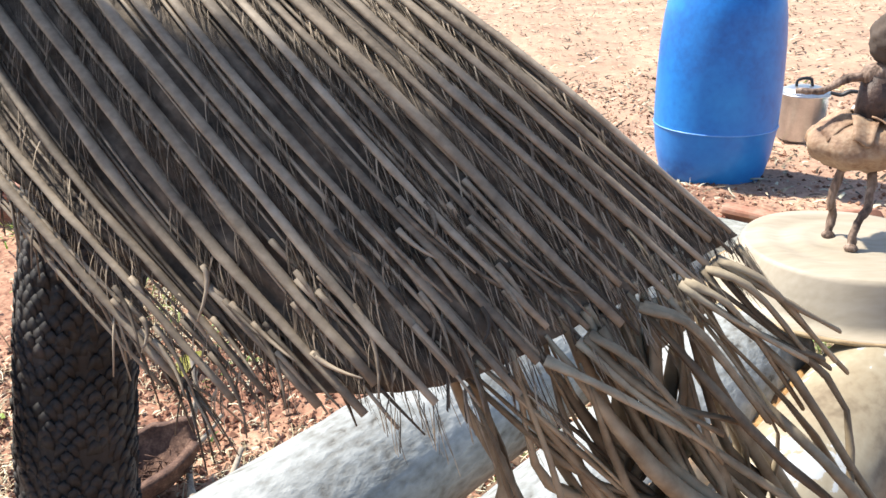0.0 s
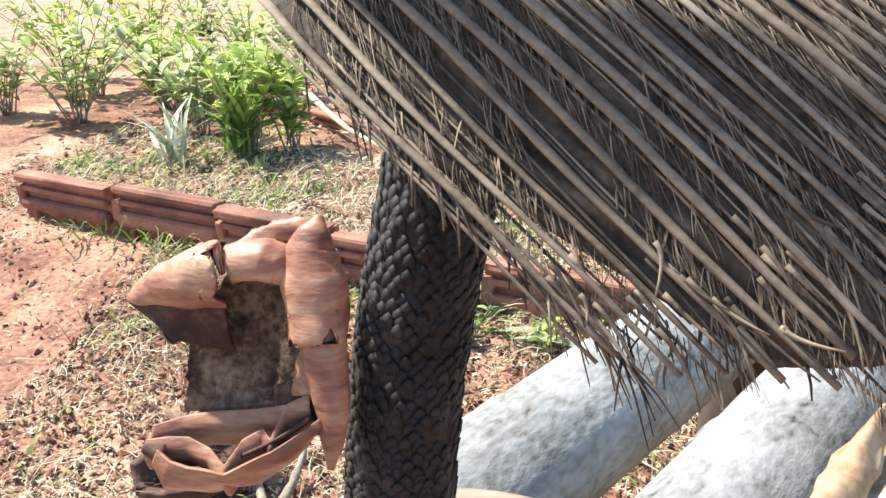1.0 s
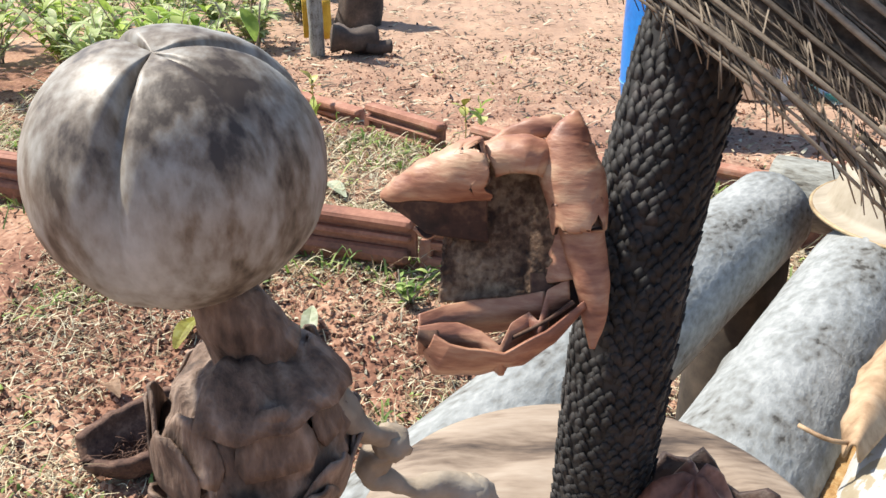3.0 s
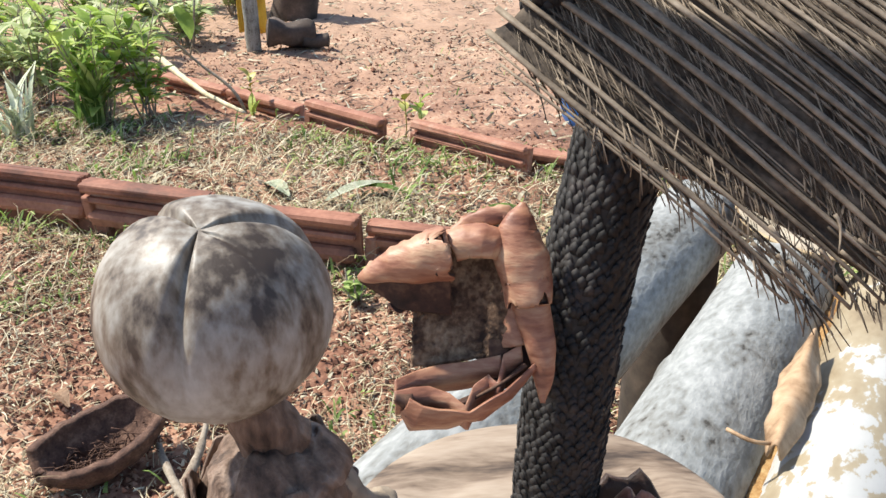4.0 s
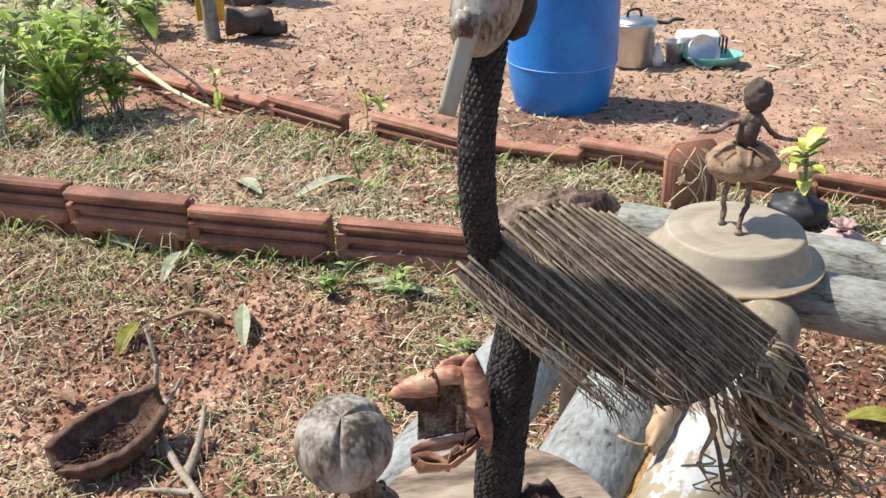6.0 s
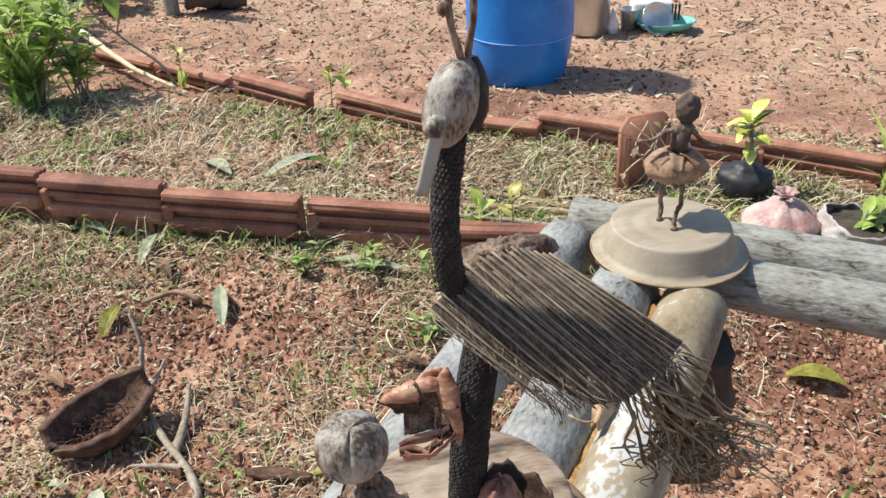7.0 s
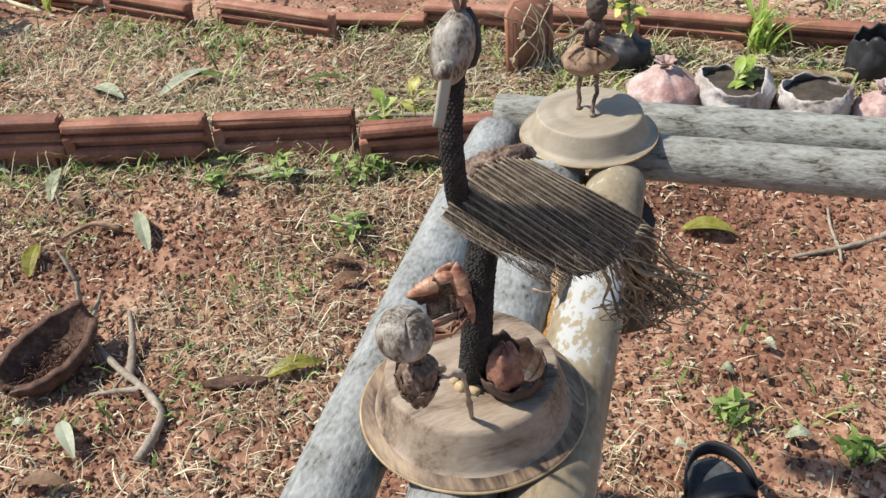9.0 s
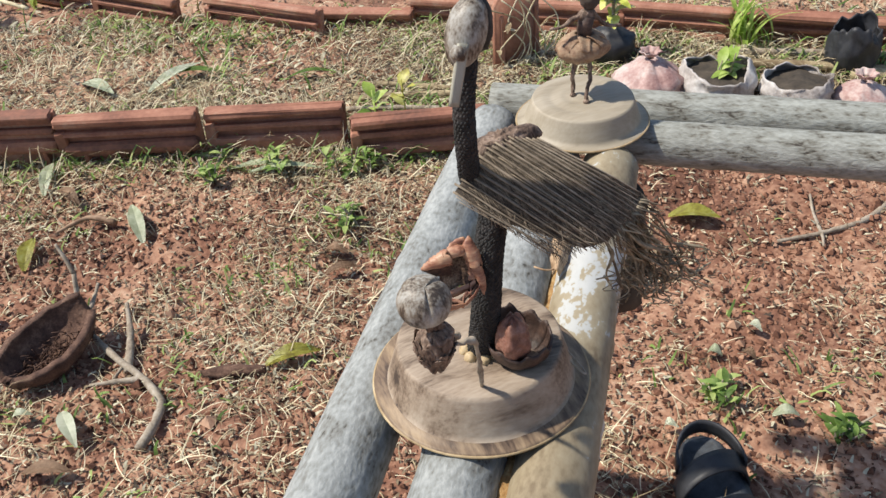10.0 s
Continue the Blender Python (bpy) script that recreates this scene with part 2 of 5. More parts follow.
def curve_points(keys, n):
    """Catmull-Rom points through the keys."""
    keys = [Vector(k) for k in keys]
    ks = [keys[0] * 2 - keys[1]] + keys + [keys[-1] * 2 - keys[-2]]
    out = []
    seg = len(keys) - 1
    for i in range(n):
        f = i / (n - 1) * seg
        k = min(int(f), seg - 1)
        t = f - k
        a, b, c, d = ks[k:k + 4]
        out.append(0.5 * ((2 * b) + (c - a) * t + (2 * a - 5 * b + 4 * c - d) * t * t + (3 * b - a - 3 * c + d) * t ** 3))
    return out


def tube(bm, pts, rad, n=10, flat=1.0, wobble=0.0, wscale=60.0, mi=0, cap=True, up=(0, 0, 1)):
    """A tube through pts; rad is a number or a function of 0..1."""
    pts = [Vector(p) for p in pts]
    rings = []
    side = None
    for i, p in enumerate(pts):
        d = (pts[min(i + 1, len(pts) - 1)] - pts[max(i - 1, 0)]).normalized()
        if side is None:
            side = d.cross(Vector(up))
            if side.length < 0.05:
                side = d.cross(Vector((1, 0, 0)))
        side = (side - d * side.dot(d)).normalized()
        top = side.cross(d)
        r = rad(i / (len(pts) - 1)) if callable(rad) else rad
        ring = []
        for k in range(n):
            a = 2 * math.pi * k / n
            q = side * math.cos(a) + top * math.sin(a) * flat
            w = 1 + (wobble * nz(p + q * r, wscale) if wobble else 0)
            ring.append(bm.verts.new(p + q * r * w))
        rings.append(ring)
    for a, b in zip(rings, rings[1:]):
        for k in range(n):
            f = bm.faces.new((a[k], a[(k + 1) % n], b[(k + 1) % n], b[k]))
            f.material_index = mi
    if cap:
        for ring in (rings[0], rings[-1]):
            f = bm.faces.new(ring)
            f.material_index = mi
    return rings


def lathe(bm, profile, n=48, m=None, mi=0, wob=0.0, ws=20.0):
    """A turned form from (radius, height) pairs."""
    m = m or Matrix()
    rings = []
    for r, z in profile:
        if r < 1e-6:
            rings.append([bm.verts.new(m @ Vector((0, 0, z)))])
        else:
            ring = []
            for k in range(n):
                a = 2 * math.pi * k / n
                q = Vector((r * math.cos(a), r * math.sin(a), z))
                if wob:
                    q = q * (1 + wob * nz(q, ws, 3.1))
                ring.append(bm.verts.new(m @ q))
            rings.append(ring)
    for a, b in zip(rings, rings[1:]):
        for k in range(n):
            k2 = (k + 1) % n
            if len(a) == 1 and len(b) == 1:
                continue
            if len(a) == 1:
                f = bm.faces.new((a[0], b[k], b[k2]))
            elif len(b) == 1:
                f = bm.faces.new((a[k], a[k2], b[0]))
            else:
                f = bm.faces.new((a[k], a[k2], b[k2], b[k]))
            f.material_index = mi
    return rings


def blob(bm, m, shape, nu=28, nv=18, mi=0):
    """A closed rounded form: shape(dir) gives the radius along a unit direction."""
    rings = []
    for j in range(nv + 1):
        th = math.pi * j / nv
        if j in (0, nv):
            d = Vector((0, 0, 1 if j == 0 else -1))
            rings.append([bm.verts.new(m @ (d * shape(d)))])
            continue
        ring = []
        for k in range(nu):
            a = 2 * math.pi * k / nu
            d = Vector((math.sin(th) * math.cos(a), math.sin(th) * math.sin(a), math.cos(th)))
            ring.append(bm.verts.new(m @ (d * shape(d))))
        rings.append(ring)
    for a, b in zip(rings, rings[1:]):
        for k in range(nu):
            k2 = (k + 1) % nu
            if len(a) == 1:
                f = bm.faces.new((a[0], b[k], b[k2]))
            elif len(b) == 1:
                f = bm.faces.new((a[k], a[k2], b[0]))
            else:
                f = bm.faces.new((a[k], a[k2], b[k2], b[k]))
            f.material_index = mi


def sheet(bm, fn, nu, nv, thick=0.0, mi=0, mi_back=None):
    """A curved leaf of thickness thick: fn(u, v) gives the place."""
    g = [[Vector(fn(i / nu, j / nv)) for j in range(nv + 1)] for i in range(nu + 1)]
    nor = [[None] * (nv + 1) for _ in range(nu + 1)]
    for i in range(nu + 1):
        for j in range(nv + 1):
            a = g[min(i + 1, nu)][j] - g[max(i - 1, 0)][j]
            b = g[i][min(j + 1, nv)] - g[i][max(j - 1, 0)]
            c = a.cross(b)
            nor[i][j] = c.normalized() if c.length > 1e-12 else Vector((0, 0, 1))
    top = [[bm.verts.new(g[i][j] + nor[i][j] * thick / 2) for j in range(nv + 1)] for i in range(nu + 1)]
    bot = [[bm.verts.new(g[i][j] - nor[i][j] * thick / 2) for j in range(nv + 1)] for i in range(nu + 1)]
    for i in range(nu):
        for j in range(nv):
            f = bm.faces.new((top[i][j], top[i + 1][j], top[i + 1][j + 1], top[i][j + 1]))
            f.material_index = mi
            f = bm.faces.new((bot[i][j], bot[i][j + 1], bot[i + 1][j + 1], bot[i + 1][j]))
            f.material_index = mi if mi_back is None else mi_back
    edge = [(i, 0) for i in range(nu)] + [(nu, j) for j in range(nv)] + [(i, nv) for i in range(nu, 0, -1)] + [(0, j) for j in range(nv, 0, -1)]
    for (i, j), (k, l) in zip(edge, edge[1:] + edge[:1]):
        f = bm.faces.new((top[i][j], top[k][l], bot[k][l], bot[i][j]))
        f.material_index = mi


def box(bm, size, m=None, bevel=0.0, mi=0):
    r = bmesh.ops.create_cube(bm, size=1.0)
    vs = r["verts"]
    bmesh.ops.scale(bm, vec=Vector(size), verts=vs)
    fs = list({f for v in vs for f in v.link_faces})
    if bevel:
        es = list({e for v in vs for e in v.link_edges})
        res = bmesh.ops.bevel(bm, geom=es, offset=bevel, segments=2, affect="EDGES", profile=0.5)
        vs = list({v for f in res["faces"] for v in f.verts} | {v for v in vs if v.is_valid})
        fs = list({f for v in vs for f in v.link_faces})
    for f in fs:
        f.material_index = mi
    if m is not None:
        bmesh.ops.transform(bm, matrix=m, verts=vs)


# ---- ground ----
def ground_z(x, y):
    d = y - 1.70 + 0.42 * x            # past the near row of tiles
    up, down = max(0.0, min(1.0, (d + 0.5) / 0.46)), max(0.0, min(1.0, (d - 0.75) / 0.9))
    z = 0.044 * up * up * (3 - 2 * up) * (1 - down * down * (3 - 2 * down))
    z += 0.012 * nz((x, y, 0), 1.6) + 0.012 * nz((x, y, 2), 6) + 0.007 * nz((x, y, 5), 18) + 0.0065 * nz((x, y, 9), 45)
    return z - 0.004


def graded(lo, hi, step, far):
    vals = list(np.arange(lo, hi, step))
    out, s = [], step
    x = hi
    while x < far:
        out.append(x)
        s *= 1.35
        x += s
    vals += out + [far]
    left, s, x = [], step * 1.35, lo - step * 1.35
    while x > -far:
        left.append(x)
        s *= 1.35
        x -= s
    return [-far] + left[::-1] + vals


def build_ground():
    xs, ys = graded(-1.6, 2.6, 0.0145, 300.0), graded(0.3, 4.6, 0.0145, 300.0)
    verts, faces = [], []
    for y in ys:
        for x in xs:
            near = -6 < x < 6 and -3 < y < 9
            verts.append((x, y, ground_z(x, y) if near else -0.004))
    w = len(xs)
    for j in range(len(ys) - 1):
        for i in range(w - 1):
            a = j * w + i
            faces.append((a, a + 1, a + w + 1, a + w))
    me = bpy.data.meshes.new("ground")
    me.from_pydata(verts, [], faces)
    me.materials.append(SOIL)
    me.shade_smooth()
    return tagged(new("ground", me), "reddish bare soil with clods, dry grass and leaf litter", "ground", kind="structure")


build_ground()

# ---- the pole bench ----
bench = thing("pole_bench", "low bench of pale weathered round poles over dark posts", "bench", (0.2, 0.5, 0.0))


def pole(name, a, b, r, material, label, nodes=(), bend=0.0, seed=0.0, taper=0.0):
    """A round pole from a to b lying along its own z axis, so that its grain runs lengthways."""
    a, b = Vector(a), Vector(b)
    L = (b - a).length
    q = (b - a).to_track_quat("Z", "Y").to_matrix().to_4x4()
    bm = bmesh.new()
    n, m = 90, 36
    rings = []
    for i in range(n + 1):
        z = L * i / n
        rr = r * (1 - taper * i / n)
        for nd in nodes:
            rr *= 1 + 0.045 * math.exp(-((z - nd * L) / 0.004) ** 2) - 0.02 * math.exp(-((z - nd * L - 0.009) / 0.005) ** 2)
        ring = []
        for k in range(m):
            t = 2 * math.pi * k / m
            c = Vector((math.cos(t), math.sin(t), 0))
            w = 1 + 0.035 * nz((c.x, c.y, z * 6 + seed), 1.0) + 0.018 * nz((c.x * 3, c.y * 3, z * 22 + seed), 1.0) + 0.006 * nz((c.x * 9, c.y * 9, z * 90 + seed), 1.0)
            ring.append(bm.verts.new(c * rr * w + Vector((bend * math.sin(math.pi * i / n), 0, z))))
        rings.append(ring)
    for p, s in zip(rings, rings[1:]):
        for k in range(m):
            bm.faces.new((p[k], p[(k + 1) % m], s[(k + 1) % m], s[k]))
    for ring in (rings[0], rings[-1]):
        f = bm.faces.new(ring)
        f.material_index = 1
    ob = part(name, bm, [material, POLE_END], None, label)
    ob.matrix_world = Matrix.Translation(a) @ q
    ob.parent = bench
    ob.matrix_parent_inverse = bench.matrix_world.inverted()
    return ob


DIR = Vector((0.575, 0.818, 0)).normalized()     # way of the long poles
ACR = Vector((0.818, -0.575, 0)).normalized()    # across them
def along(s, c, z):
    """A place s metres along the bench and c metres across it."""
    return DIR * s + ACR * c + Vector((0, 0, z))


pole("pole", along(0.02, -0.228, 0.534), along(0.735, -0.224, 0.536), 0.0275, BARK, "pale grey rough-barked pole", (0.3, 0.66), 0.003, 1.0)
pole("pole", along(0.02, -0.152, 0.533), along(0.690, -0.156, 0.532), 0.0290, BARK, "pale grey rough-barked pole with cracks", (0.42, 0.78), -0.002, 5.0)
pole("pole", along(0.02, -0.086, 0.535), along(0.680, -0.097, 0.533), 0.0270, TANPOLE, "tan pole with peeling white skin", (0.50, 0.62), 0.002, 9.0)
PD = Vector((0.825, -0.565, 0)).normalized()
PF = Vector((0.330, 0.664, 0.533))
pole("cross_pole", PF, PF + PD * 0.9, 0.0225, GREYWOOD, "grey weathered cross pole with flaking skin", (0.125, 0.30, 0.6), 0.0, 14.0)
PB = Vector((0.262, 0.784, 0.534))
pole("cross_pole", PB, PB + PD * 0.95, 0.0230, GREYWOOD, "grey weathered cross pole with flaking skin", (0.3, 0.7), 0.0, 21.0)
for s, c in ((0.62, -0.155), (0.70, -0.226), (0.10, -0.226), (0.10, -0.155)):
    p = along(s, c, 0)
    bm = bmesh.new()
    tube(bm, [p + Vector((0.004 * math.sin(i), 0.004 * math.cos(i * 2), -0.05 + 0.575 * i / 8)) for i in range(9)], 0.024, 14, wobble=0.2, wscale=30)
    part("post", bm, POST, bench, "dark rough wooden post")
# hanging stub of a post, its length set to fit the camera's view
bm = bmesh.new()
tube(bm, [along(0.664, -0.088, 0.512 - 0.018 * i) for i in range(8)], 0.030, 16, wobble=0.35, wscale=30)
part("post_stub", bm, POST, bench, "dark rough post stub hanging under the pole ends")
p = PF + PD * 0.80 + Vector((0.03, 0.045, 0))
bm = bmesh.new()
tube(bm, [Vector((p.x, p.y, -0.05 + 0.57 * i / 8)) for i in range(9)], 0.03, 14, wobble=0.2, wscale=30)
part("post", bm, POST, bench, "dark rough wooden post")

# dry bark curls and husk caught between the poles
bm = bmesh.new()
sheet(bm, lambda u, v: along(0.478 + 0.088 * v, -0.1185 - 0.004 * v + 0.015 * (u - 0.5) * (1 + 0.3 * nz((v * 7, 2, 0), 1)) * math.sin(math.pi * (0.05 + 0.92 * v)) ** 0.6, 0.5570 + 0.0065 * math.sin(math.pi * u) + 0.0025 * v + 0.0025 * nz((u * 3, v * 6, 1), 1)), 12, 22, 0.0009)
tube(bm, curve_points([along(0.482, -0.1185, 0.561), along(0.476, -0.126, 0.563), along(0.478, -0.136, 0.5635)], 8), 0.0008, 6)
tagged(part("bark_curl", bm, mat("tan_bark", [(0.3, (0.20, 0.12, 0.06)), (0.5, (0.40, 0.27, 0.16)), (0.75, (0.52, 0.39, 0.26))], 0.7, 60, 0.5, 300, 0.3)), "tan curl of dry bark lying on the poles", "bark")
bm = bmesh.new()
sheet(bm, lambda u, v: along(0.25 + 0.43 * v, -0.1205 + 0.020 * (u - 0.5), 0.536 + 0.006 * nz((u * 4, v * 30, 2), 1) + 0.004 * math.sin(math.pi * u)), 8, 90, 0.003)
tagged(part("husk_strip", bm, mat("orange_husk", [(0.3, (0.13, 0.06, 0.02)), (0.5, (0.30, 0.17, 0.06)), (0.75, (0.46, 0.33, 0.16))], 0.85, 90, 0.9, 500, 0.4, bump_dist=0.003)), "orange-brown husk fibre wedged between two poles", "husk")

# ---- clay tiles set on edge ----
def clay_tile_mesh(L, h, t=0.014, seed=0):
    """A roof tile on its long edge: a rolled top rim, a groove, a lower rib and two short uprights."""
    rnd = random.Random(seed)
    bm = bmesh.new()
    box(bm, (L, t, h), pose(0, 0, h / 2 - 0.06), 0.003)
    box(bm, (L * 0.985, t + 0.024, 0.018), pose(0, -0.006, h - 0.069), 0.006)
    box(bm, (L * 0.96, t + 0.012, 0.012), pose(0, -0.007, h - 0.098), 0.004)
    box(bm, (L * 0.95, t + 0.030, 0.030), pose(0, -0.002, h - 0.135), 0.010)
    for x in (-0.33, 0.36):
        box(bm, (0.010, t + 0.022, h - 0.085), pose(L * x, -0.005, (h - 0.12) / 2 - 0.03), 0.003)
    box(bm, (0.022, t + 0.02, 0.05), pose(-L * 0.47, -0.004, h - 0.115), 0.004)
    for v in bm.verts:
        v.co += Vector((0.002, 0.002, 0.002)) * rnd.uniform(-1, 1)
    return bm


def clay_tile(a, b, h, seed, group, lean=0.0, label="weathered terracotta roof tile set on edge in the soil"):
    a, b = Vector((*a, 0)), Vector((*b, 0))
    L = (b - a).length
    ob = part("roof_tile", clay_tile_mesh(L, h, seed=seed), TILE, smooth=False)
    ob.matrix_world = pose(*((a + b) / 2), lean, 0, math.degrees(math.atan2(b.y - a.y, b.x - a.x)))
    return tagged(ob, label, "roof tile", group)


ROW1 = "tiles edging the near bed"
clay_tile((-0.85, 2.065), (-0.565, 1.950), 0.222, 1, ROW1, -3)
clay_tile((-0.56, 1.945), (-0.288, 1.832), 0.221, 2, ROW1, 4)
clay_tile((-0.295, 1.822), (-0.012, 1.712), 0.212, 3, ROW1, 2)
clay_tile((-0.002, 1.725), (0.272, 1.618), 0.196, 4, ROW1, -4)
clay_tile((0.268, 1.556), (0.53, 1.476), 0.200, 5, ROW1, 3)
clay_tile((-1.14, 2.19), (-0.855, 2.07), 0.218, 6, ROW1, 2)
ROW2 = "tiles edging the far path"
for k, (a, b, h) in enumerate((((-0.98, 3.52), (-0.70, 3.27), 0.125), ((-0.69, 3.25), (-0.45, 3.02), 0.130), ((-0.44, 3.01), (-0.20, 2.77), 0.135), ((-0.18, 2.69), (0.03, 2.46), 0.172),
        ((0.105, 2.455), (0.365, 2.19), 0.172), ((0.37, 2.27), (0.60, 2.13), 0.150), ((0.61, 2.175), (0.80, 2.03), 0.172), ((0.81, 2.03), (1.035, 1.855), 0.170),
        ((1.05, 1.855), (1.26, 1.676), 0.176), ((1.265, 1.70), (1.49, 1.53), 0.172), ((1.50, 1.52), (1.74, 1.34), 0.172), ((1.75, 1.33), (1.98, 1.15), 0.172))):
    clay_tile(a, b, h, 20 + k, ROW2, (-4, 3, 5, -3)[k % 4])

# the one tile that stands upright: a flat slab with clipped corners and raised side ribs
bm = bmesh.new()
outline = [(-0.066, -0.05), (0.066, -0.05), (0.066, 0.185), (0.046, 0.212), (-0.046, 0.212), (-0.066, 0.185)]
lower, upper = [[bm.verts.new((x, y, z)) for x, z in outline] for y in (-0.009, 0.009)]
bm.faces.new(lower)
bm.faces.new(upper[::-1])
for k in range(6):
    bm.faces.new((lower[k], lower[(k + 1) % 6], upper[(k + 1) % 6], upper[k]))
bmesh.ops.bevel(bm, geom=bm.edges[:], offset=0.003, segments=2, affect="EDGES")
for x in (-0.050, 0.052):
    box(bm, (0.010, 0.008, 0.19), pose(x, -0.012, 0.07), 0.003)
ob = part("upright_roof_tile", bm, TILE)
ob.matrix_world = pose(0.752, 1.815, 0.0, -4, 2, 14)
tagged(ob, "flat terracotta roof tile standing upright in the soil", "roof tile")

# ---- base plate ----
PC = Vector((0.081, 0.379, 0.5605))   # centre of the plate's rim


def sheath_plate(name, c, R, r, h, material, flange, rim_material, label):
    ob = thing(name, label, "plate", c)
    bm = bmesh.new()
    prof = [(0.0, h)] + [(r * 0.98 * k / 10, h + 0.0008 * math.sin(k * 1.7)) for k in range(1, 11)] + [(r * 1.005, h * 0.97), (r * 1.03, h * 0.88), (r * 1.09, h * 0.55), (r * 1.15, h * 0.25), (r * 1.18, h * 0.13),
            (R * 0.97, h * 0.10), (R, h * 0.09), (R, h * 0.03), (R * 0.97, 0.0), (r * 1.15, h * 0.06), (r * 1.05, h * 0.5), (r, h * 0.85), (0.0, h * 0.9)]
    lathe(bm, prof, 72, Matrix.Translation(c), wob=0.012, ws=25)
    for f in bm.faces:
        q = f.calc_center_median() - c
        if math.hypot(q.x, q.y) > r * 1.175:
            f.material_index = 1
    part("plate_body", bm, [material, flange], ob)
    bm = bmesh.new()
    ring = [Vector((c.x + R * math.cos(a), c.y + R * math.sin(a), c.z + h * 0.06)) for a in np.linspace(0, 2 * math.pi, 73)]
    tube(bm, ring, 0.0011, 6, cap=False)
    part("plate_rim", bm, rim_material, ob, "yellowish cut rim")
    return ob


sheath_plate("base_plate", PC, 0.0735, 0.0545, 0.036, PLATE, FLANGE, PLATE_RIM, "brown upturned leaf-sheath plate on the poles under the bird figure")
TOP = PC.z + 0.036

bm = bmesh.new()
tube(bm, curve_points([(0.128, 0.372, 0.586), (0.137, 0.360, 0.578), (0.1435, 0.350, 0.5685), (0.1425, 0.345, 0.5680), (0.1360, 0.353, 0.5745), (0.131, 0.364, 0.5835)], 24), 0.0007, 6, wobble=0.3, wscale=400)
tagged(part("twig_loop", bm, STICK), "thin looped dry twig on the plate's edge", "twig")

# ---- bird figure: stem, neck, head, crest, beak, wing and tail in one mesh ----
bm = bmesh.new()
M_BLACK, M_RIB, M_FIB, M_WEB, M_TAIL, M_HEAD, M_BEAK, M_BUD = range(8)
STEM = [(0.0775, 0.368, TOP - 0.002), (0.0780, 0.361, 0.620), (0.0778, 0.3555, 0.640), (0.0789, 0.3545, 0.660), (0.0812, 0.3562, 0.680), (0.0850, 0.358, 0.700), (0.0900, 0.360, 0.722)]
NECK = [(0.0880, 0.368, 0.722), (0.0770, 0.366, 0.729), (0.0740, 0.362, 0.738), (0.0718, 0.3575, 0.750), (0.0705, 0.355, 0.765), (0.0707, 0.356, 0.780), (0.0735, 0.3585, 0.797), (0.0760, 0.361, 0.812)]


def scaly(keys, r0, r1, n_rows, per_row):
    """A black stem ringed with small overlapping scales."""
    pts = curve_points(keys, n_rows)
    tube(bm, pts, lambda t: (r0 + (r1 - r0) * t) * 0.97, 18, mi=M_BLACK)
    for i in range(1, n_rows - 1):
        d = (pts[i + 1] - pts[i - 1]).normalized()
        side = d.cross(Vector((0, 1, 0))).normalized()
        top = side.cross(d)
        r = r0 + (r1 - r0) * i / (n_rows - 1)
        for k in range(per_row):
            a = 2 * math.pi * (k + 0.5 * (i % 2)) / per_row + random.uniform(-0.08, 0.08)
            c, s = math.cos(a), math.sin(a)
            out = side * c + top * s
            tan = side * -s + top * c
            w, h = r * 3.0 / per_row, 0.0014
            lift = random.uniform(0.0001, 0.0007)
            if random.random() < 0.12:
                continue
            p = pts[i] + out * r * 0.96
            vs = [bm.verts.new(q) for q in (p - tan * w - d * h, p + tan * w - d * h, p + tan * w * 0.7 + d * h * 0.3 + out * lift * 0.8, p + d * h * 0.9 + out * lift, p - tan * w * 0.7 + d * h * 0.3 + out * lift * 0.8)]
            vs2 = [bm.verts.new(v.co - out * 0.0006) for v in vs]
            for f in (bm.faces.new(vs), bm.faces.new(vs2[::-1])):
                f.material_index = M_BLACK
            for j in range(5):
                bm.faces.new((vs[j], vs[(j + 1) % 5], vs2[(j + 1) % 5], vs2[j])).material_index = M_BLACK


scaly(STEM, 0.0094, 0.0088, 104, 24)
scaly(NECK, 0.0062, 0.0058, 60, 17)

# wing: ribs run from the cut edge (u = 0) to the fringe (u = 1); v goes from the upper edge to the lower
W0 = [Vector(p) for p in ((0.1190, 0.3665, 0.7440), (0.1000, 0.3680, 0.7475), (0.0825, 0.3640, 0.7430), (0.0625, 0.3565, 0.7300))]
W1 = [Vector(p) for p in ((0.1750, 0.3430, 0.7045), (0.1590, 0.3290, 0.7005), (0.1400, 0.3190, 0.6955), (0.1120, 0.3255, 0.6915))]


def wing(u, v):
    def edge(k):
        f = v * 3
        i = min(int(f), 2)
        t = f - i
        ks = [k[0] * 2 - k[1]] + k + [k[3] * 2 - k[2]]
        a, b, c, d = ks[i:i + 4]
        return 0.5 * ((2 * b) + (c - a) * t + (2 * a - 5 * b + 4 * c - d) * t * t + (3 * b - a - 3 * c + d) * t ** 3)
    p = edge(W0) * (1 - u) + edge(W1) * u
    return p + Vector((0.001, -0.009, 0.002)) * math.sin(math.pi * max(0.0, min(u, 1))) * (1 - 0.55 * v)


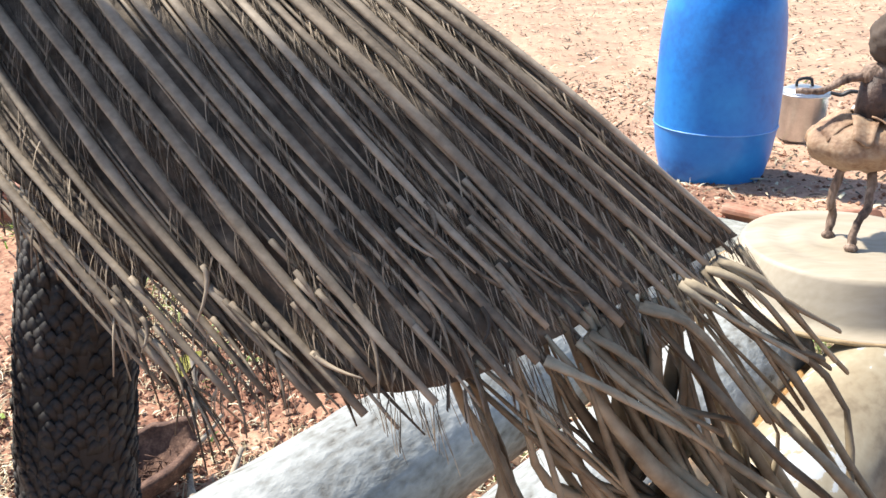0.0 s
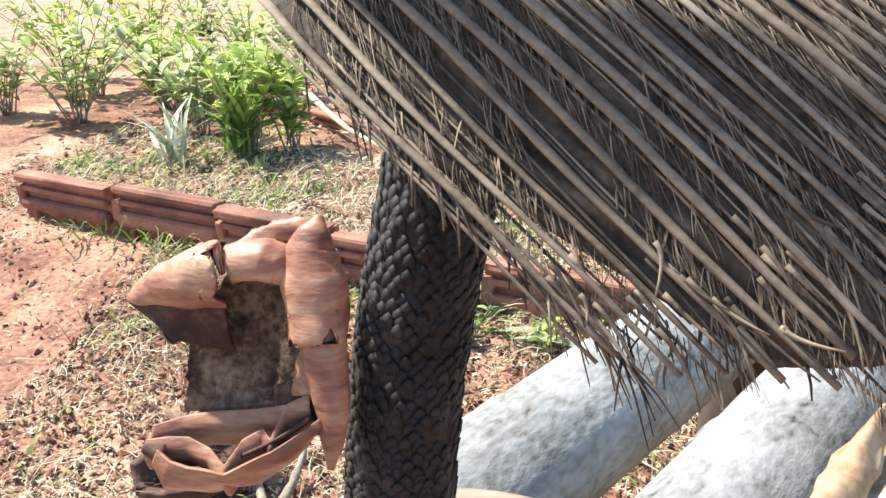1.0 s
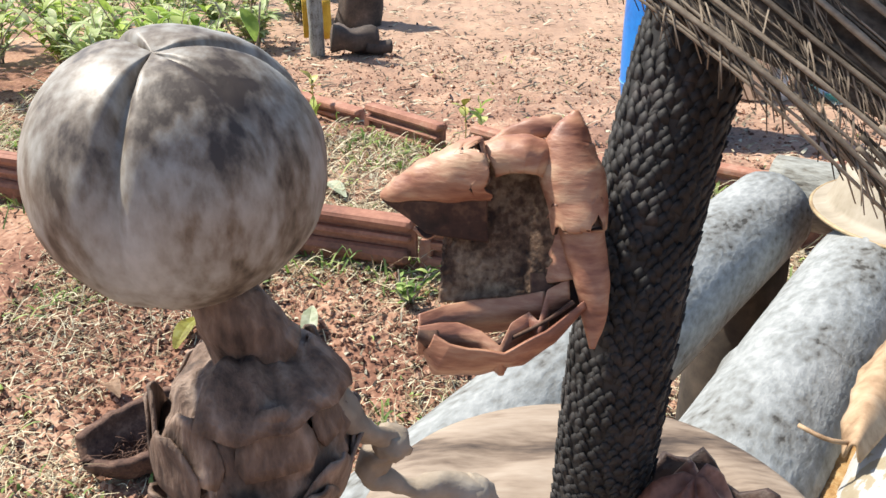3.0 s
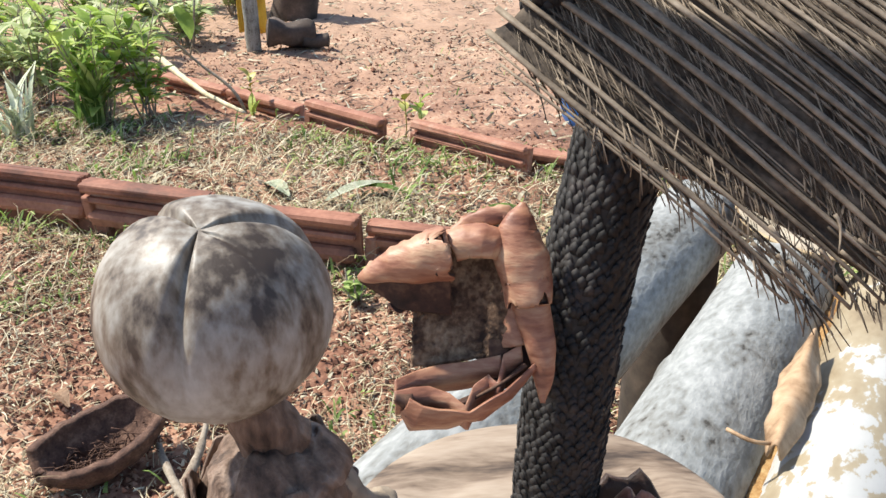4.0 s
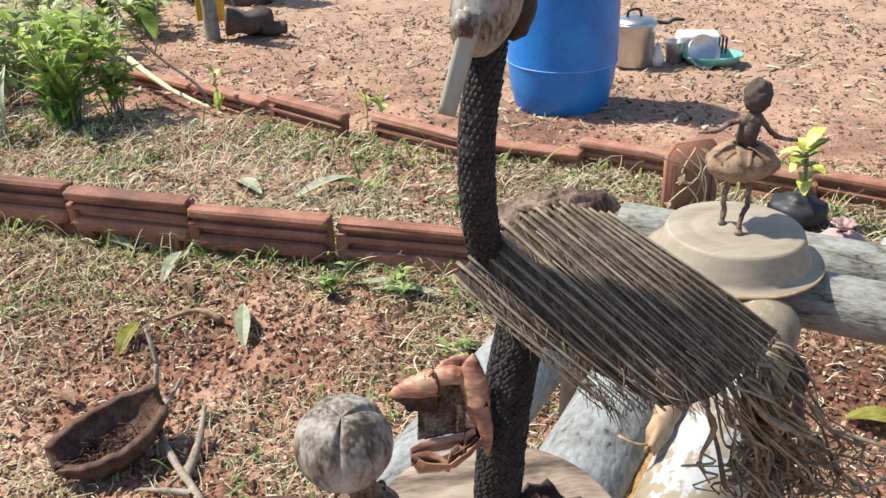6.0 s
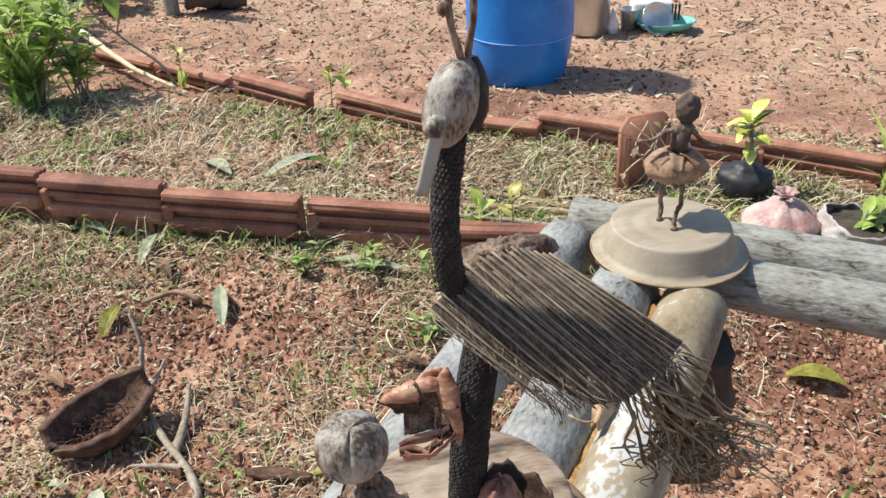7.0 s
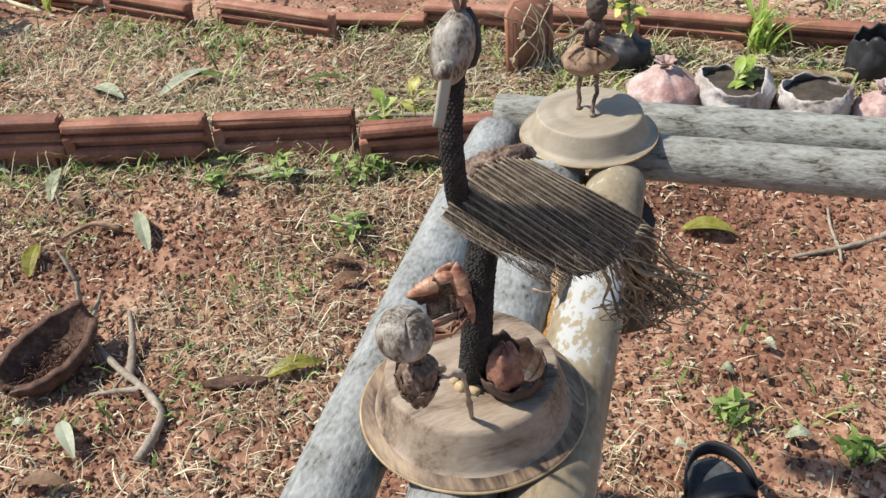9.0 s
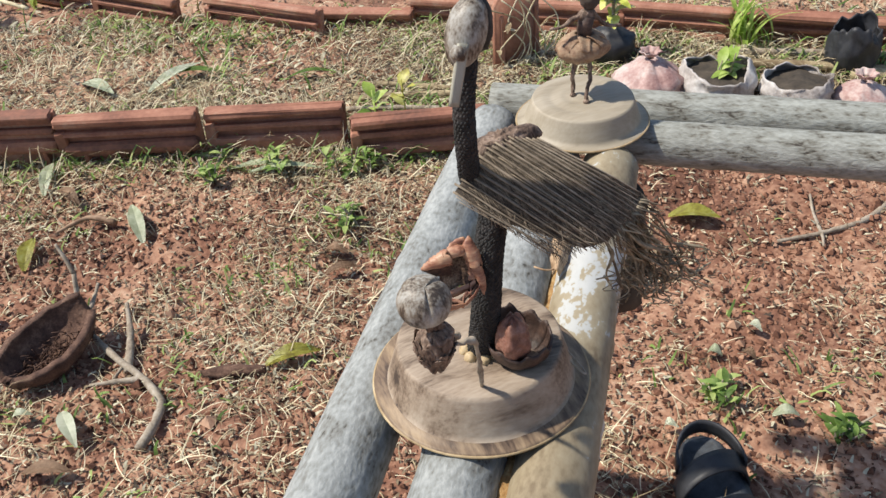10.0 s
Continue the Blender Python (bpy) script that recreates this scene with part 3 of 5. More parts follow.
NOUT = Vector((-0.25, -0.75, 0.35)).normalized()
sheet(bm, lambda u, v: wing(u * 0.97, v * (1.0 - 0.30 * max(0.0, u - 0.45))) - NOUT * (0.0009 + 0.0005 * math.cos(v * 27.6 * math.pi)), 40, 110, 0.0004, M_WEB)
NR = 19
rr = random.Random(4)
for k in range(NR):
    v = k / (NR - 1)
    reach = 0.99 + rr.uniform(-0.05, 0.03)
    thick = rr.uniform(0.75, 1.15)
    tube(bm, [wing(u, v + 0.004 * math.sin(u * 9 + k)) + NOUT * rr.uniform(0.0002, 0.0005) for u in np.linspace(-0.01 - 0.03 * rr.random(), reach, 18)], lambda t: 0.00098 * thick * (1.0 - 0.40 * t), 8, flat=0.6, mi=M_RIB, wobble=0.3, wscale=600)
    for q in range(2):
        vv = v + rr.uniform(0.012, 0.055)
        tube(bm, [wing(u, vv + 0.005 * math.sin(u * 7 + q * 2 + k)) for u in np.linspace(rr.uniform(0, 0.2), rr.uniform(0.8, 1.03), 12)], rr.uniform(0.00016, 0.00028), 5, mi=M_FIB, wobble=0.4, wscale=900)
for k in range(NR - 1):
    v0, v1 = k / (NR - 1), (k + 1) / (NR - 1)
    for q in range(260):
        u = rr.uniform(0.0, 1.0)
        if v0 > 0.84 and rr.random() < 0.45:
            continue
        if nz((u * 9, k * 1.7, 0), 1.0) < -0.18 and v0 < 0.84:
            continue
        slant = rr.uniform(0.05, 0.11)
        bulge = rr.uniform(0.0, 0.0005)
        wd = rr.choice((0.00007, 0.00010, 0.00013, 0.00020))
        f0, f1 = rr.uniform(0, 0.35), rr.uniform(0.65, 1.0)
        pts = [wing(u + slant * t + 0.002 * math.sin(4 * t + q), v0 + (v1 - v0) * (f0 + (f1 - f0) * t)) + NOUT * (bulge * math.sin(math.pi * t) + 0.0001) for t in (0, 0.25, 0.5, 0.75, 1)]
        dirn = (wing(min(u + 0.05, 1.05), v0) - wing(u, v0)).normalized() * wd
        vs = [(bm.verts.new(p - dirn), bm.verts.new(p + dirn + NOUT * wd * 0.6)) for p in pts]
        for a, b in zip(vs, vs[1:]):
            bm.faces.new((a[0], a[1], b[1], b[0])).material_index = M_FIB
# loose strands past the fringe and below the lower edge
for k in range(70):
    v = rr.uniform(0.35, 1.0)
    u0 = rr.uniform(0.70, 0.90)
    ln = rr.uniform(0.05, 0.15)
    jit = Vector((rr.uniform(-1, 1), rr.uniform(-1, 1), rr.uniform(-1.2, 0.6))) * 0.0035
    tube(bm, [wing(u0 + ln * t, v) + jit * t * t + NOUT * 0.0004 for t in np.linspace(0, 1, 6)], lambda t: 0.00042 * (1 - 0.75 * t), 5, mi=M_FIB if k % 3 else M_RIB)
for k in range(130):
    u = rr.uniform(0.1, 1.0)
    a = wing(u, 1.0)
    d = (wing(u + 0.02, 1.0) - a).normalized()
    e = a + d * rr.uniform(0.002, 0.009) + Vector((rr.uniform(-1, 1), rr.uniform(-1, 1), -1.2)) * rr.uniform(0.0008, 0.004)
    tube(bm, [a, (a + e) / 2 + Vector((0, 0, 0.0006)), e], lambda t: 0.00022 * (1 - 0.6 * t), 4, mi=M_FIB)
# the bark lump along the wing's cut upper edge
blob(bm, Matrix.Translation((0.100, 0.3735, 0.7435)) @ Matrix.Rotation(-0.1, 4, "Y"), lambda d: 1.0 / math.sqrt((d.x / 0.024) ** 2 + (d.y / 0.008) ** 2 + (d.z / 0.0065) ** 2) * (1 + 0.32 * nz(d, 3.6, 2.0) + 0.12 * nz(d, 11, 5.0)), 48, 28, M_BUD)
# frayed tail: bent, flattened strips that curl and fork
for k in range(58):
    root = wing(rr.uniform(0.86, 1.02), rr.uniform(0.12, 0.62))
    end = Vector((0.182 + 0.046 * rr.random(), 0.330 + 0.020 * rr.random(), 0.652 - 0.034 * rr.random()))
    if k % 3 == 0:
        end = Vector((0.150 + 0.03 * rr.random(), 0.326 + 0.012 * rr.random(), 0.632 + 0.022 * rr.random()))
    keys = [root]
    for t in (0.25, 0.45, 0.62, 0.78, 0.9):
        drop = 0.010 * math.sin(math.pi * t)
        keys.append(root.lerp(end, t) + Vector((rr.uniform(-1, 1) * 0.0045, rr.uniform(-1, 1) * 0.004, rr.uniform(-1, 1) * 0.0040 - drop * 0.3)))
    keys.append(end + Vector((rr.uniform(-0.004, 0.006), 0, rr.uniform(-0.002, 0.006))))
    pts = curve_points(keys, 22)
    w0 = rr.uniform(0.0008, 0.0016)
    tube(bm, pts, lambda t: w0 * min(1.0, 0.35 + 3 * t) * (1 - 0.55 * t) * (1 + 0.25 * math.sin(17 * t + k)), 7, flat=rr.uniform(0.35, 0.8), mi=M_TAIL, wobble=0.45, wscale=300)
    for q in range(2):
        b0 = pts[9 + 5 * q + rr.randrange(3)]
        tube(bm, curve_points([b0, b0 + Vector((rr.uniform(-0.004, 0.006), rr.uniform(-0.004, 0.004), -0.003)), b0 + Vector((rr.uniform(-0.006, 0.010), rr.uniform(-0.005, 0.005), -0.007)), b0 + Vector((rr.uniform(-0.006, 0.012), rr.uniform(-0.005, 0.005), -0.009))], 9), lambda t: w0 * 0.5 * (1 - 0.5 * t), 5, mi=M_TAIL, wobble=0.4, wscale=300)
for k in range(16):
    v = rr.uniform(0.0, 0.5)
    a = wing(0.99, v)
    tube(bm, curve_points([a, a + Vector((0.006, -0.001, -0.005 + rr.uniform(-0.003, 0.003))), a + Vector((0.016, 0.002, -0.013 + rr.uniform(-0.006, 0.004)))], 8), lambda t: 0.0010 * (1 - 0.5 * t), 6, flat=0.5, mi=M_TAIL, wobble=0.4, wscale=300)
# head: a grey nut split at the back, knob, slat beak and twiggy crest
HM = Matrix.Translation((0.0750, 0.3580, 0.8213)) @ Matrix.Rotation(radians(24), 4, "Y") @ Matrix.Rotation(radians(-14), 4, "X")
blob(bm, HM, lambda d: 1.0 / math.sqrt((d.x / 0.0105) ** 2 + (d.y / 0.0105) ** 2 + (d.z / 0.0185) ** 2) * (1 - 0.10 * math.exp(-(d.x / 0.12) ** 2) * (1 if d.y > 0 else 0)) * (1 + 0.03 * nz(d, 4)), 32, 22, M_HEAD)
blob(bm, Matrix.Translation((0.0835, 0.3630, 0.8223)), lambda d: 1.0 / math.sqrt((d.x / 0.007) ** 2 + (d.y / 0.010) ** 2 + (d.z / 0.0155) ** 2) * (1 + 0.1 * nz(d, 5)), 24, 16, M_BLACK)
blob(bm, Matrix.Translation((0.0660, 0.3460, 0.8163)), lambda d: 0.0042 * (1 + 0.25 * nz(d, 3, 5)), 16, 10, M_HEAD)
BA, BB = Vector((0.0690, 0.3470, 0.8203)), Vector((0.0595, 0.3400, 0.7918))
sheet(bm, lambda u, v: BA.lerp(BB, v) + Vector((0.85, 0.0, -0.25)) * (u - 0.5) * (0.0066 - 0.001 * v), 4, 10, 0.0022, M_BEAK)
for base, tip, fork in (((0.0790, 0.3590, 0.8383), (0.0750, 0.3610, 0.8633), -1), ((0.0820, 0.3600, 0.8383), (0.0855, 0.3620, 0.8703), 1)):
    pts = curve_points([base, Vector(base).lerp(Vector(tip), 0.5) + Vector((0.001 * fork, 0, 0)), tip], 8)
    tube(bm, pts, lambda t: 0.0016 * (1 - 0.25 * t), 8, mi=M_BUD, wobble=0.4, wscale=300)
    for q in range(4):
        a = pts[5 + q % 3]
        e = a + Vector((rr.uniform(-0.005, 0.005), rr.uniform(-0.003, 0.003), rr.uniform(0.005, 0.012)))
        tube(bm, curve_points([a, (a + e) / 2 + Vector((rr.uniform(-0.002, 0.002), 0, 0)), e], 6), lambda t: 0.0009 * (1 - 0.4 * t), 6, mi=M_BUD)
    blob(bm, Matrix.Translation(pts[5] + Vector((0.002 * fork, -0.001, 0.0005))), lambda d: 0.0028 * (1 + 0.3 * nz(d, 3)), 12, 8, M_BUD)
bird = part("bird_figure", bm, [BLACK, RIB, FIBRE, WEB, TAIL, HEAD, BEAK, BUD])
tagged(bird, "long-necked bird figure with black scaly stem and fibre wing", "figurine")

# glue and bark crumbs round the foot of the stem
bm = bmesh.new()
for k in range(16):
    a = k * 0.9
    blob(bm, Matrix.Translation((0.0775 + 0.0105 * math.cos(a), 0.366 + 0.010 * math.sin(a), TOP + 0.001)), lambda d: 0.0042 * (1 + 0.4 * nz(d, 3, k)), 10, 7)
tagged(part("glued_fibre", bm, PLATE_RIM), "pale glued fibre crumbs round the foot of the stem", "fibre")

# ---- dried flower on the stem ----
# centre and axes come from the camera's view at 3.5 s
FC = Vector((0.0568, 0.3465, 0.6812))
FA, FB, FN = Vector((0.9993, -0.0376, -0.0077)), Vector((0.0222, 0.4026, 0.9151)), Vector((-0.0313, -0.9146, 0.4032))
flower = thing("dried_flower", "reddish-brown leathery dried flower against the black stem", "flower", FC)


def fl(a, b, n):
    """A place in millimetres across, up and towards the camera, as it stands at 3.5 s."""
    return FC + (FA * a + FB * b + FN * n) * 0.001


def key(keys, t):
    """Smoothly between evenly spread keys, each a number or a tuple of numbers."""
    f = max(0.0, min(1.0, t)) * (len(keys) - 1)
    k = min(int(f), len(keys) - 2)
    f = f - k
    f = f * f * (3 - 2 * f) * 0.5 + f * 0.5
    return [p + (q - p) * f for p, q in zip(keys[k], keys[k + 1])]


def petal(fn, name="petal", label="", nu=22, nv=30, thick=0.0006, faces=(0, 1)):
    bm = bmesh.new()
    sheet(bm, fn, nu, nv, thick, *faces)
    return part(name, bm, [PETAL, PETAL_IN_SHADE, PETAL_WALL], flower, label)


def ruffle(p, amt, s=160.0):
    p = Vector(p)
    return p + Vector((nz(p, s, 1), nz(p, s, 4), nz(p, s, 8))) * amt


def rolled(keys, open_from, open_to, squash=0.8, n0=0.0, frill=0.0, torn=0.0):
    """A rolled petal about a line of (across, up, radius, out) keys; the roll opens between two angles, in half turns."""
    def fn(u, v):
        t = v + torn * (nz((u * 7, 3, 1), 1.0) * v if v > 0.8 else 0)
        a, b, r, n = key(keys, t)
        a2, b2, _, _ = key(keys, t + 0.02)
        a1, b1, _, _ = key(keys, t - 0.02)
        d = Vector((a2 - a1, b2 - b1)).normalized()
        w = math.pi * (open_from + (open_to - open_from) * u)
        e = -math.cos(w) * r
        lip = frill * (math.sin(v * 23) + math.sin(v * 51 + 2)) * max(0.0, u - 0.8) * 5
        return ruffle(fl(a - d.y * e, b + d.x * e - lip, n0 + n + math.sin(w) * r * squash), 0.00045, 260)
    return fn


# the petals' keys are shaped to fit that camera view
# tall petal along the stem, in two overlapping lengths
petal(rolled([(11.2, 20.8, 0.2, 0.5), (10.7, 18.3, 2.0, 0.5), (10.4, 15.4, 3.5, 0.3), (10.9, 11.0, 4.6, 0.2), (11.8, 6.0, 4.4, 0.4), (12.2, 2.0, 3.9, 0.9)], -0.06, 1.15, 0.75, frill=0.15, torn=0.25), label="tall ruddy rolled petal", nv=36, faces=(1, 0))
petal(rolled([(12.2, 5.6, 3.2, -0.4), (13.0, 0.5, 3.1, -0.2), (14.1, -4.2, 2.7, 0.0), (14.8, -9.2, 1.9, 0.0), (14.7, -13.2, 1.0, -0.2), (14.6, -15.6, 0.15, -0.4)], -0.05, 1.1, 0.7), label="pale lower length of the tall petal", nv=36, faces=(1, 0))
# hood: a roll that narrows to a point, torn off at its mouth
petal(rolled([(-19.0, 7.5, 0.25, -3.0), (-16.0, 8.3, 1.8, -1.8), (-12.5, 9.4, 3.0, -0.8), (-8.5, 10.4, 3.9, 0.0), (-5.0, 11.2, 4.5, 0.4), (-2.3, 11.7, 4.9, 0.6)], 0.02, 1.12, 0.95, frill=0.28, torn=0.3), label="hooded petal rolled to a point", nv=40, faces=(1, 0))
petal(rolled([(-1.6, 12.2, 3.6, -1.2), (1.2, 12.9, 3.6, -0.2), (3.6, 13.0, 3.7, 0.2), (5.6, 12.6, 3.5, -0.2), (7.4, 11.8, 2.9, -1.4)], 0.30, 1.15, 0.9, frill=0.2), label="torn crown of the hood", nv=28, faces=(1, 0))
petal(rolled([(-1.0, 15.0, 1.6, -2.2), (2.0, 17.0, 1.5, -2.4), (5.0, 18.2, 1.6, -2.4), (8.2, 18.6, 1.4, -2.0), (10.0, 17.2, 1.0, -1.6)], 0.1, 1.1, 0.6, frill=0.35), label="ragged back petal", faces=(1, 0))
# the lining that hangs under the hood, its shade put into the colour
petal(lambda u, v: ruffle(fl(*[(1 - u) * p + u * q for p, q in zip(key([(-18.6, 7.2, -2.6), (-11.0, 6.6, 0.2), (-2.0, 7.2, 1.0)], v), key([(-18.6, 6.8, -2.8), (-11.5, 1.6, -2.4), (-1.4, 0.2, -2.8)], v))]), 0.0005), label="lining under the hood, coloured dark for its shade", faces=(1, 1))
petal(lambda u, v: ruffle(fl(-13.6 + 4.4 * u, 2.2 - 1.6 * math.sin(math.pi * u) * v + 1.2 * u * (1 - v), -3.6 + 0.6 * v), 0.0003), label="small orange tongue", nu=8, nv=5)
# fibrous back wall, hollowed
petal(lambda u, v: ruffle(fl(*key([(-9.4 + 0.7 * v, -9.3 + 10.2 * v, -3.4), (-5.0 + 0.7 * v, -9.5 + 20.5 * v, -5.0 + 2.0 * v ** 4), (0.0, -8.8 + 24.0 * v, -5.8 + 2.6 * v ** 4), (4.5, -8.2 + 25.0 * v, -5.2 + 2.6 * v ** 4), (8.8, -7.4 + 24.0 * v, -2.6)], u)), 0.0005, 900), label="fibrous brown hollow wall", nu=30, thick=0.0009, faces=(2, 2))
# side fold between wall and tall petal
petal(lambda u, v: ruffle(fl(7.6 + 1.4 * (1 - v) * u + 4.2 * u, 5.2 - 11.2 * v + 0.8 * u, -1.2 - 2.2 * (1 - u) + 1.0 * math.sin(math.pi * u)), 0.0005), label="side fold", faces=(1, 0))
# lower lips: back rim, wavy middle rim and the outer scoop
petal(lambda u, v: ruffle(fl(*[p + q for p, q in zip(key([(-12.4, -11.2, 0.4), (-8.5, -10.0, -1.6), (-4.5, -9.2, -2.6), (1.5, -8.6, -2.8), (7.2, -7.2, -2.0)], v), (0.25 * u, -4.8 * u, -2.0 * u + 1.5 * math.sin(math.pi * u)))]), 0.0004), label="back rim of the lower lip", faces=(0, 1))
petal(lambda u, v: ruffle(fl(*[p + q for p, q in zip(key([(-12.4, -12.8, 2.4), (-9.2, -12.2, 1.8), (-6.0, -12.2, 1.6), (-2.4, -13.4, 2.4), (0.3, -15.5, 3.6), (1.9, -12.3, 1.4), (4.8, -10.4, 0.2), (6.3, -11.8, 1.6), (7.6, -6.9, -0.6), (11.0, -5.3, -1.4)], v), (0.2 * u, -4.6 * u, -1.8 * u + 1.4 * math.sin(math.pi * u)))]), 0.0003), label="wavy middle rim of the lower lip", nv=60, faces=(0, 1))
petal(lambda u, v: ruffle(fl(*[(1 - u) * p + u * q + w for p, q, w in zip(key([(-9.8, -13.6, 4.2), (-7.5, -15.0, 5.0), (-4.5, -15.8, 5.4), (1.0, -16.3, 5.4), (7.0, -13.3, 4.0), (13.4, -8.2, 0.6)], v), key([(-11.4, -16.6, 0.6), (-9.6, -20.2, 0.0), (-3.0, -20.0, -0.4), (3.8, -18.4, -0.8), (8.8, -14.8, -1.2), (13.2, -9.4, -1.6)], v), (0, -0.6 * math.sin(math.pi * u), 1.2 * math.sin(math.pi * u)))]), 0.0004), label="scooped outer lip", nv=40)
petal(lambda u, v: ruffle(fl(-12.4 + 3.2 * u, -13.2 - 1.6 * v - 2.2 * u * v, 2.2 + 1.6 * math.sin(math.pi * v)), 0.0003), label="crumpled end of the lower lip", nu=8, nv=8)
# sheet added behind a gap, in the colour that stands for shade
petal(lambda u, v: ruffle(fl(5.0 + 9.6 * u, -4.5 - 10.5 * v + 5.0 * u * v, -3.4 + 0.8 * math.sin(math.pi * v)), 0.0004), label="added backing sheet of the lip, coloured dark as shade", faces=(1, 1))
# floor of the lip, painted dark where shade falls
petal(lambda u, v: ruffle(fl(-10.5 + 22.0 * v, -17.2 + 8.5 * v * v, -1.8 + 4.6 * u - 0.8 * v), 0.0004), label="floor of the lower lip, coloured dark for its shade", faces=(1, 1))

# ---- small seed-headed doll ----
bm = bmesh.new()
BC = Vector((0.0231, 0.3004, 0.7090))


def pumpkin(d):
    a = math.atan2(d.y, d.x)
    groove = sum(g * math.exp(-((((a - c + math.pi) % (2 * math.pi)) - math.pi) / w) ** 2) for c, w, g in ((-1.72, 0.09, 0.15), (-0.55, 0.10, 0.035), (0.45, 0.12, 0.10), (2.35, 0.12, 0.10)))
    crown = 0.055 * math.exp(-(max(0.0, 1 - d.z) / 0.035))
    return 0.0142 * (1.0 - 0.09 * abs(d.z) ** 3 - crown) * (1 - groove * (0.12 + 0.88 * min(1, max(0, d.z + 0.30)))) * (1 + 0.014 * nz(d, 2.5) + 0.006 * nz(d, 9))


blob(bm, Matrix.Translation(BC) @ Matrix.Rotation(radians(16), 4, "X"), pumpkin, 96, 60, 0)
tube(bm, curve_points([BC + Vector((0.0015, 0.0006, -0.0122)), BC + Vector((0.0035, 0.001, -0.0165)), BC + Vector((0.0055, 0.002, -0.0215))], 8), lambda t: 0.0031 + 0.0016 * t, 14, mi=1, wobble=0.3, wscale=300)
DB = BC + Vector((0.0040, 0.0020, -0.0325))
# a closed bud that narrows downwards, wrapped in dry scales
blob(bm, Matrix.Translation(DB), lambda d: 0.0108 * (1 + 0.10 * max(0, d.z)) * (1 + (0.75 * abs(d.z) ** 5 if d.z < 0 else -0.06)) * (1 + 0.05 * math.sin(7 * math.atan2(d.y, d.x) + 2 * d.z) + 0.12 * nz(d, 3.0, 4) + 0.05 * nz(d, 9.0, 2)), 64, 36, 1)
for k in range(22):
    a = k * 2.4
    z = 0.0085 - 0.017 * ((k * 7) % 22) / 21
    rad = 0.0108 * math.sqrt(max(0.1, 1 - (z / 0.0125) ** 2)) - 0.0003
    c = DB + Vector((math.cos(a) * rad, math.sin(a) * rad, z))
    out = Vector((math.cos(a), math.sin(a), z / 0.016)).normalized()
    tn = Vector((-out.y, out.x, 0)).normalized()
    upw = out.cross(tn)
    sheet(bm, lambda u, v: c + tn * (u - 0.5) * 0.0085 * math.sin(math.pi * (0.30 + 0.62 * v)) + out * (0.0001 + 0.0014 * v * v - 0.004 * (u - 0.5) ** 2 * 0.6) + upw * (0.0075 * v - 0.0035) + Vector((nz(c, 300) * 0.0004, 0, 0)), 7, 6, 0.0004, 1)
# shawl over the shoulder and the bent arm that reaches the plate
sheet(bm, lambda u, v: DB + Vector((math.cos(-1.9 + 2.6 * u) * (0.0045 + 0.0066 * v), math.sin(-1.9 + 2.6 * u) * (0.0043 + 0.0062 * v), 0.0120 - 0.0050 * v * v + 0.0006 * math.sin(9 * u + 3 * v) + 0.0004 * math.sin(31 * u))), 26, 8, 0.0005, 1)
tube(bm, curve_points([DB + Vector((0.0060, -0.001, 0.0085)), Vector((0.0380, 0.3050, 0.6765)), Vector((0.0420, 0.3084, 0.6715)), Vector((0.0392, 0.3090, 0.6670)), Vector((0.0440, 0.3100, 0.6638)), Vector((0.0525, 0.3125, 0.6605)), Vector((0.0575, 0.3200, 0.6450)), Vector((0.0620, 0.3290, 0.6200)), Vector((0.0655, 0.3360, TOP + 0.0005))], 56), lambda t: 0.0018 + 0.0004 * math.sin(t * 23) - 0.0003 * t, 14, mi=2, wobble=0.6, wscale=420)
for c, r in ((Vector((0.0420, 0.3086, 0.6712)), 0.0024), (Vector((0.0520, 0.3125, 0.6606)), 0.0025)):
    blob(bm, Matrix.Translation(c), lambda d: r * (1 + 0.3 * nz(d, 3, 2)), 14, 10, 2)
doll = part("seed_doll", bm, [HEAD, BUD, STICK])
tagged(doll, "small doll with round grey seed head and brown bud body", "figurine")

# ---- broken shell with a nut ----
cup = thing("broken_shell", "dark broken shell cup holding a wrinkled brown nut", "shell", (0.098, 0.350, TOP))
bm = bmesh.new()
CC = Vector((0.0985, 0.3525, TOP - 0.002))
sheet(bm, lambda u, v: CC + Vector((math.cos(2 * math.pi * u), math.sin(2 * math.pi * u), 0)) * 0.0205 * (0.35 + 0.65 * math.sin(math.pi / 2 * v)) + Vector((0, 0, (0.018 + 0.009 * max(0, math.sin(2 * math.pi * u - 0.3)) + 0.007 * nz((math.cos(6.28 * u) * 2, math.sin(6.28 * u) * 2, 3), 1.6)) * v ** 1.6)), 48, 10, 0.0014)
part("shell", bm, SHELL, cup)
bm = bmesh.new()
blob(bm, Matrix.Translation(CC + Vector((-0.0075, -0.0075, 0.024))), lambda d: 1.0 / math.sqrt((d.x / 0.0108) ** 2 + (d.y / 0.0108) ** 2 + (d.z / 0.0150) ** 2) * (1 + 0.30 * max(0, d.z) ** 6) * (1 + 0.07 * math.sin(5 * math.atan2(d.y, d.x)) + 0.10 * nz(d, 2.6, 3) + 0.06 * nz(d, 7, 6)), 48, 32)
part("nut", bm, NUT, cup, "wrinkled reddish-brown nut")

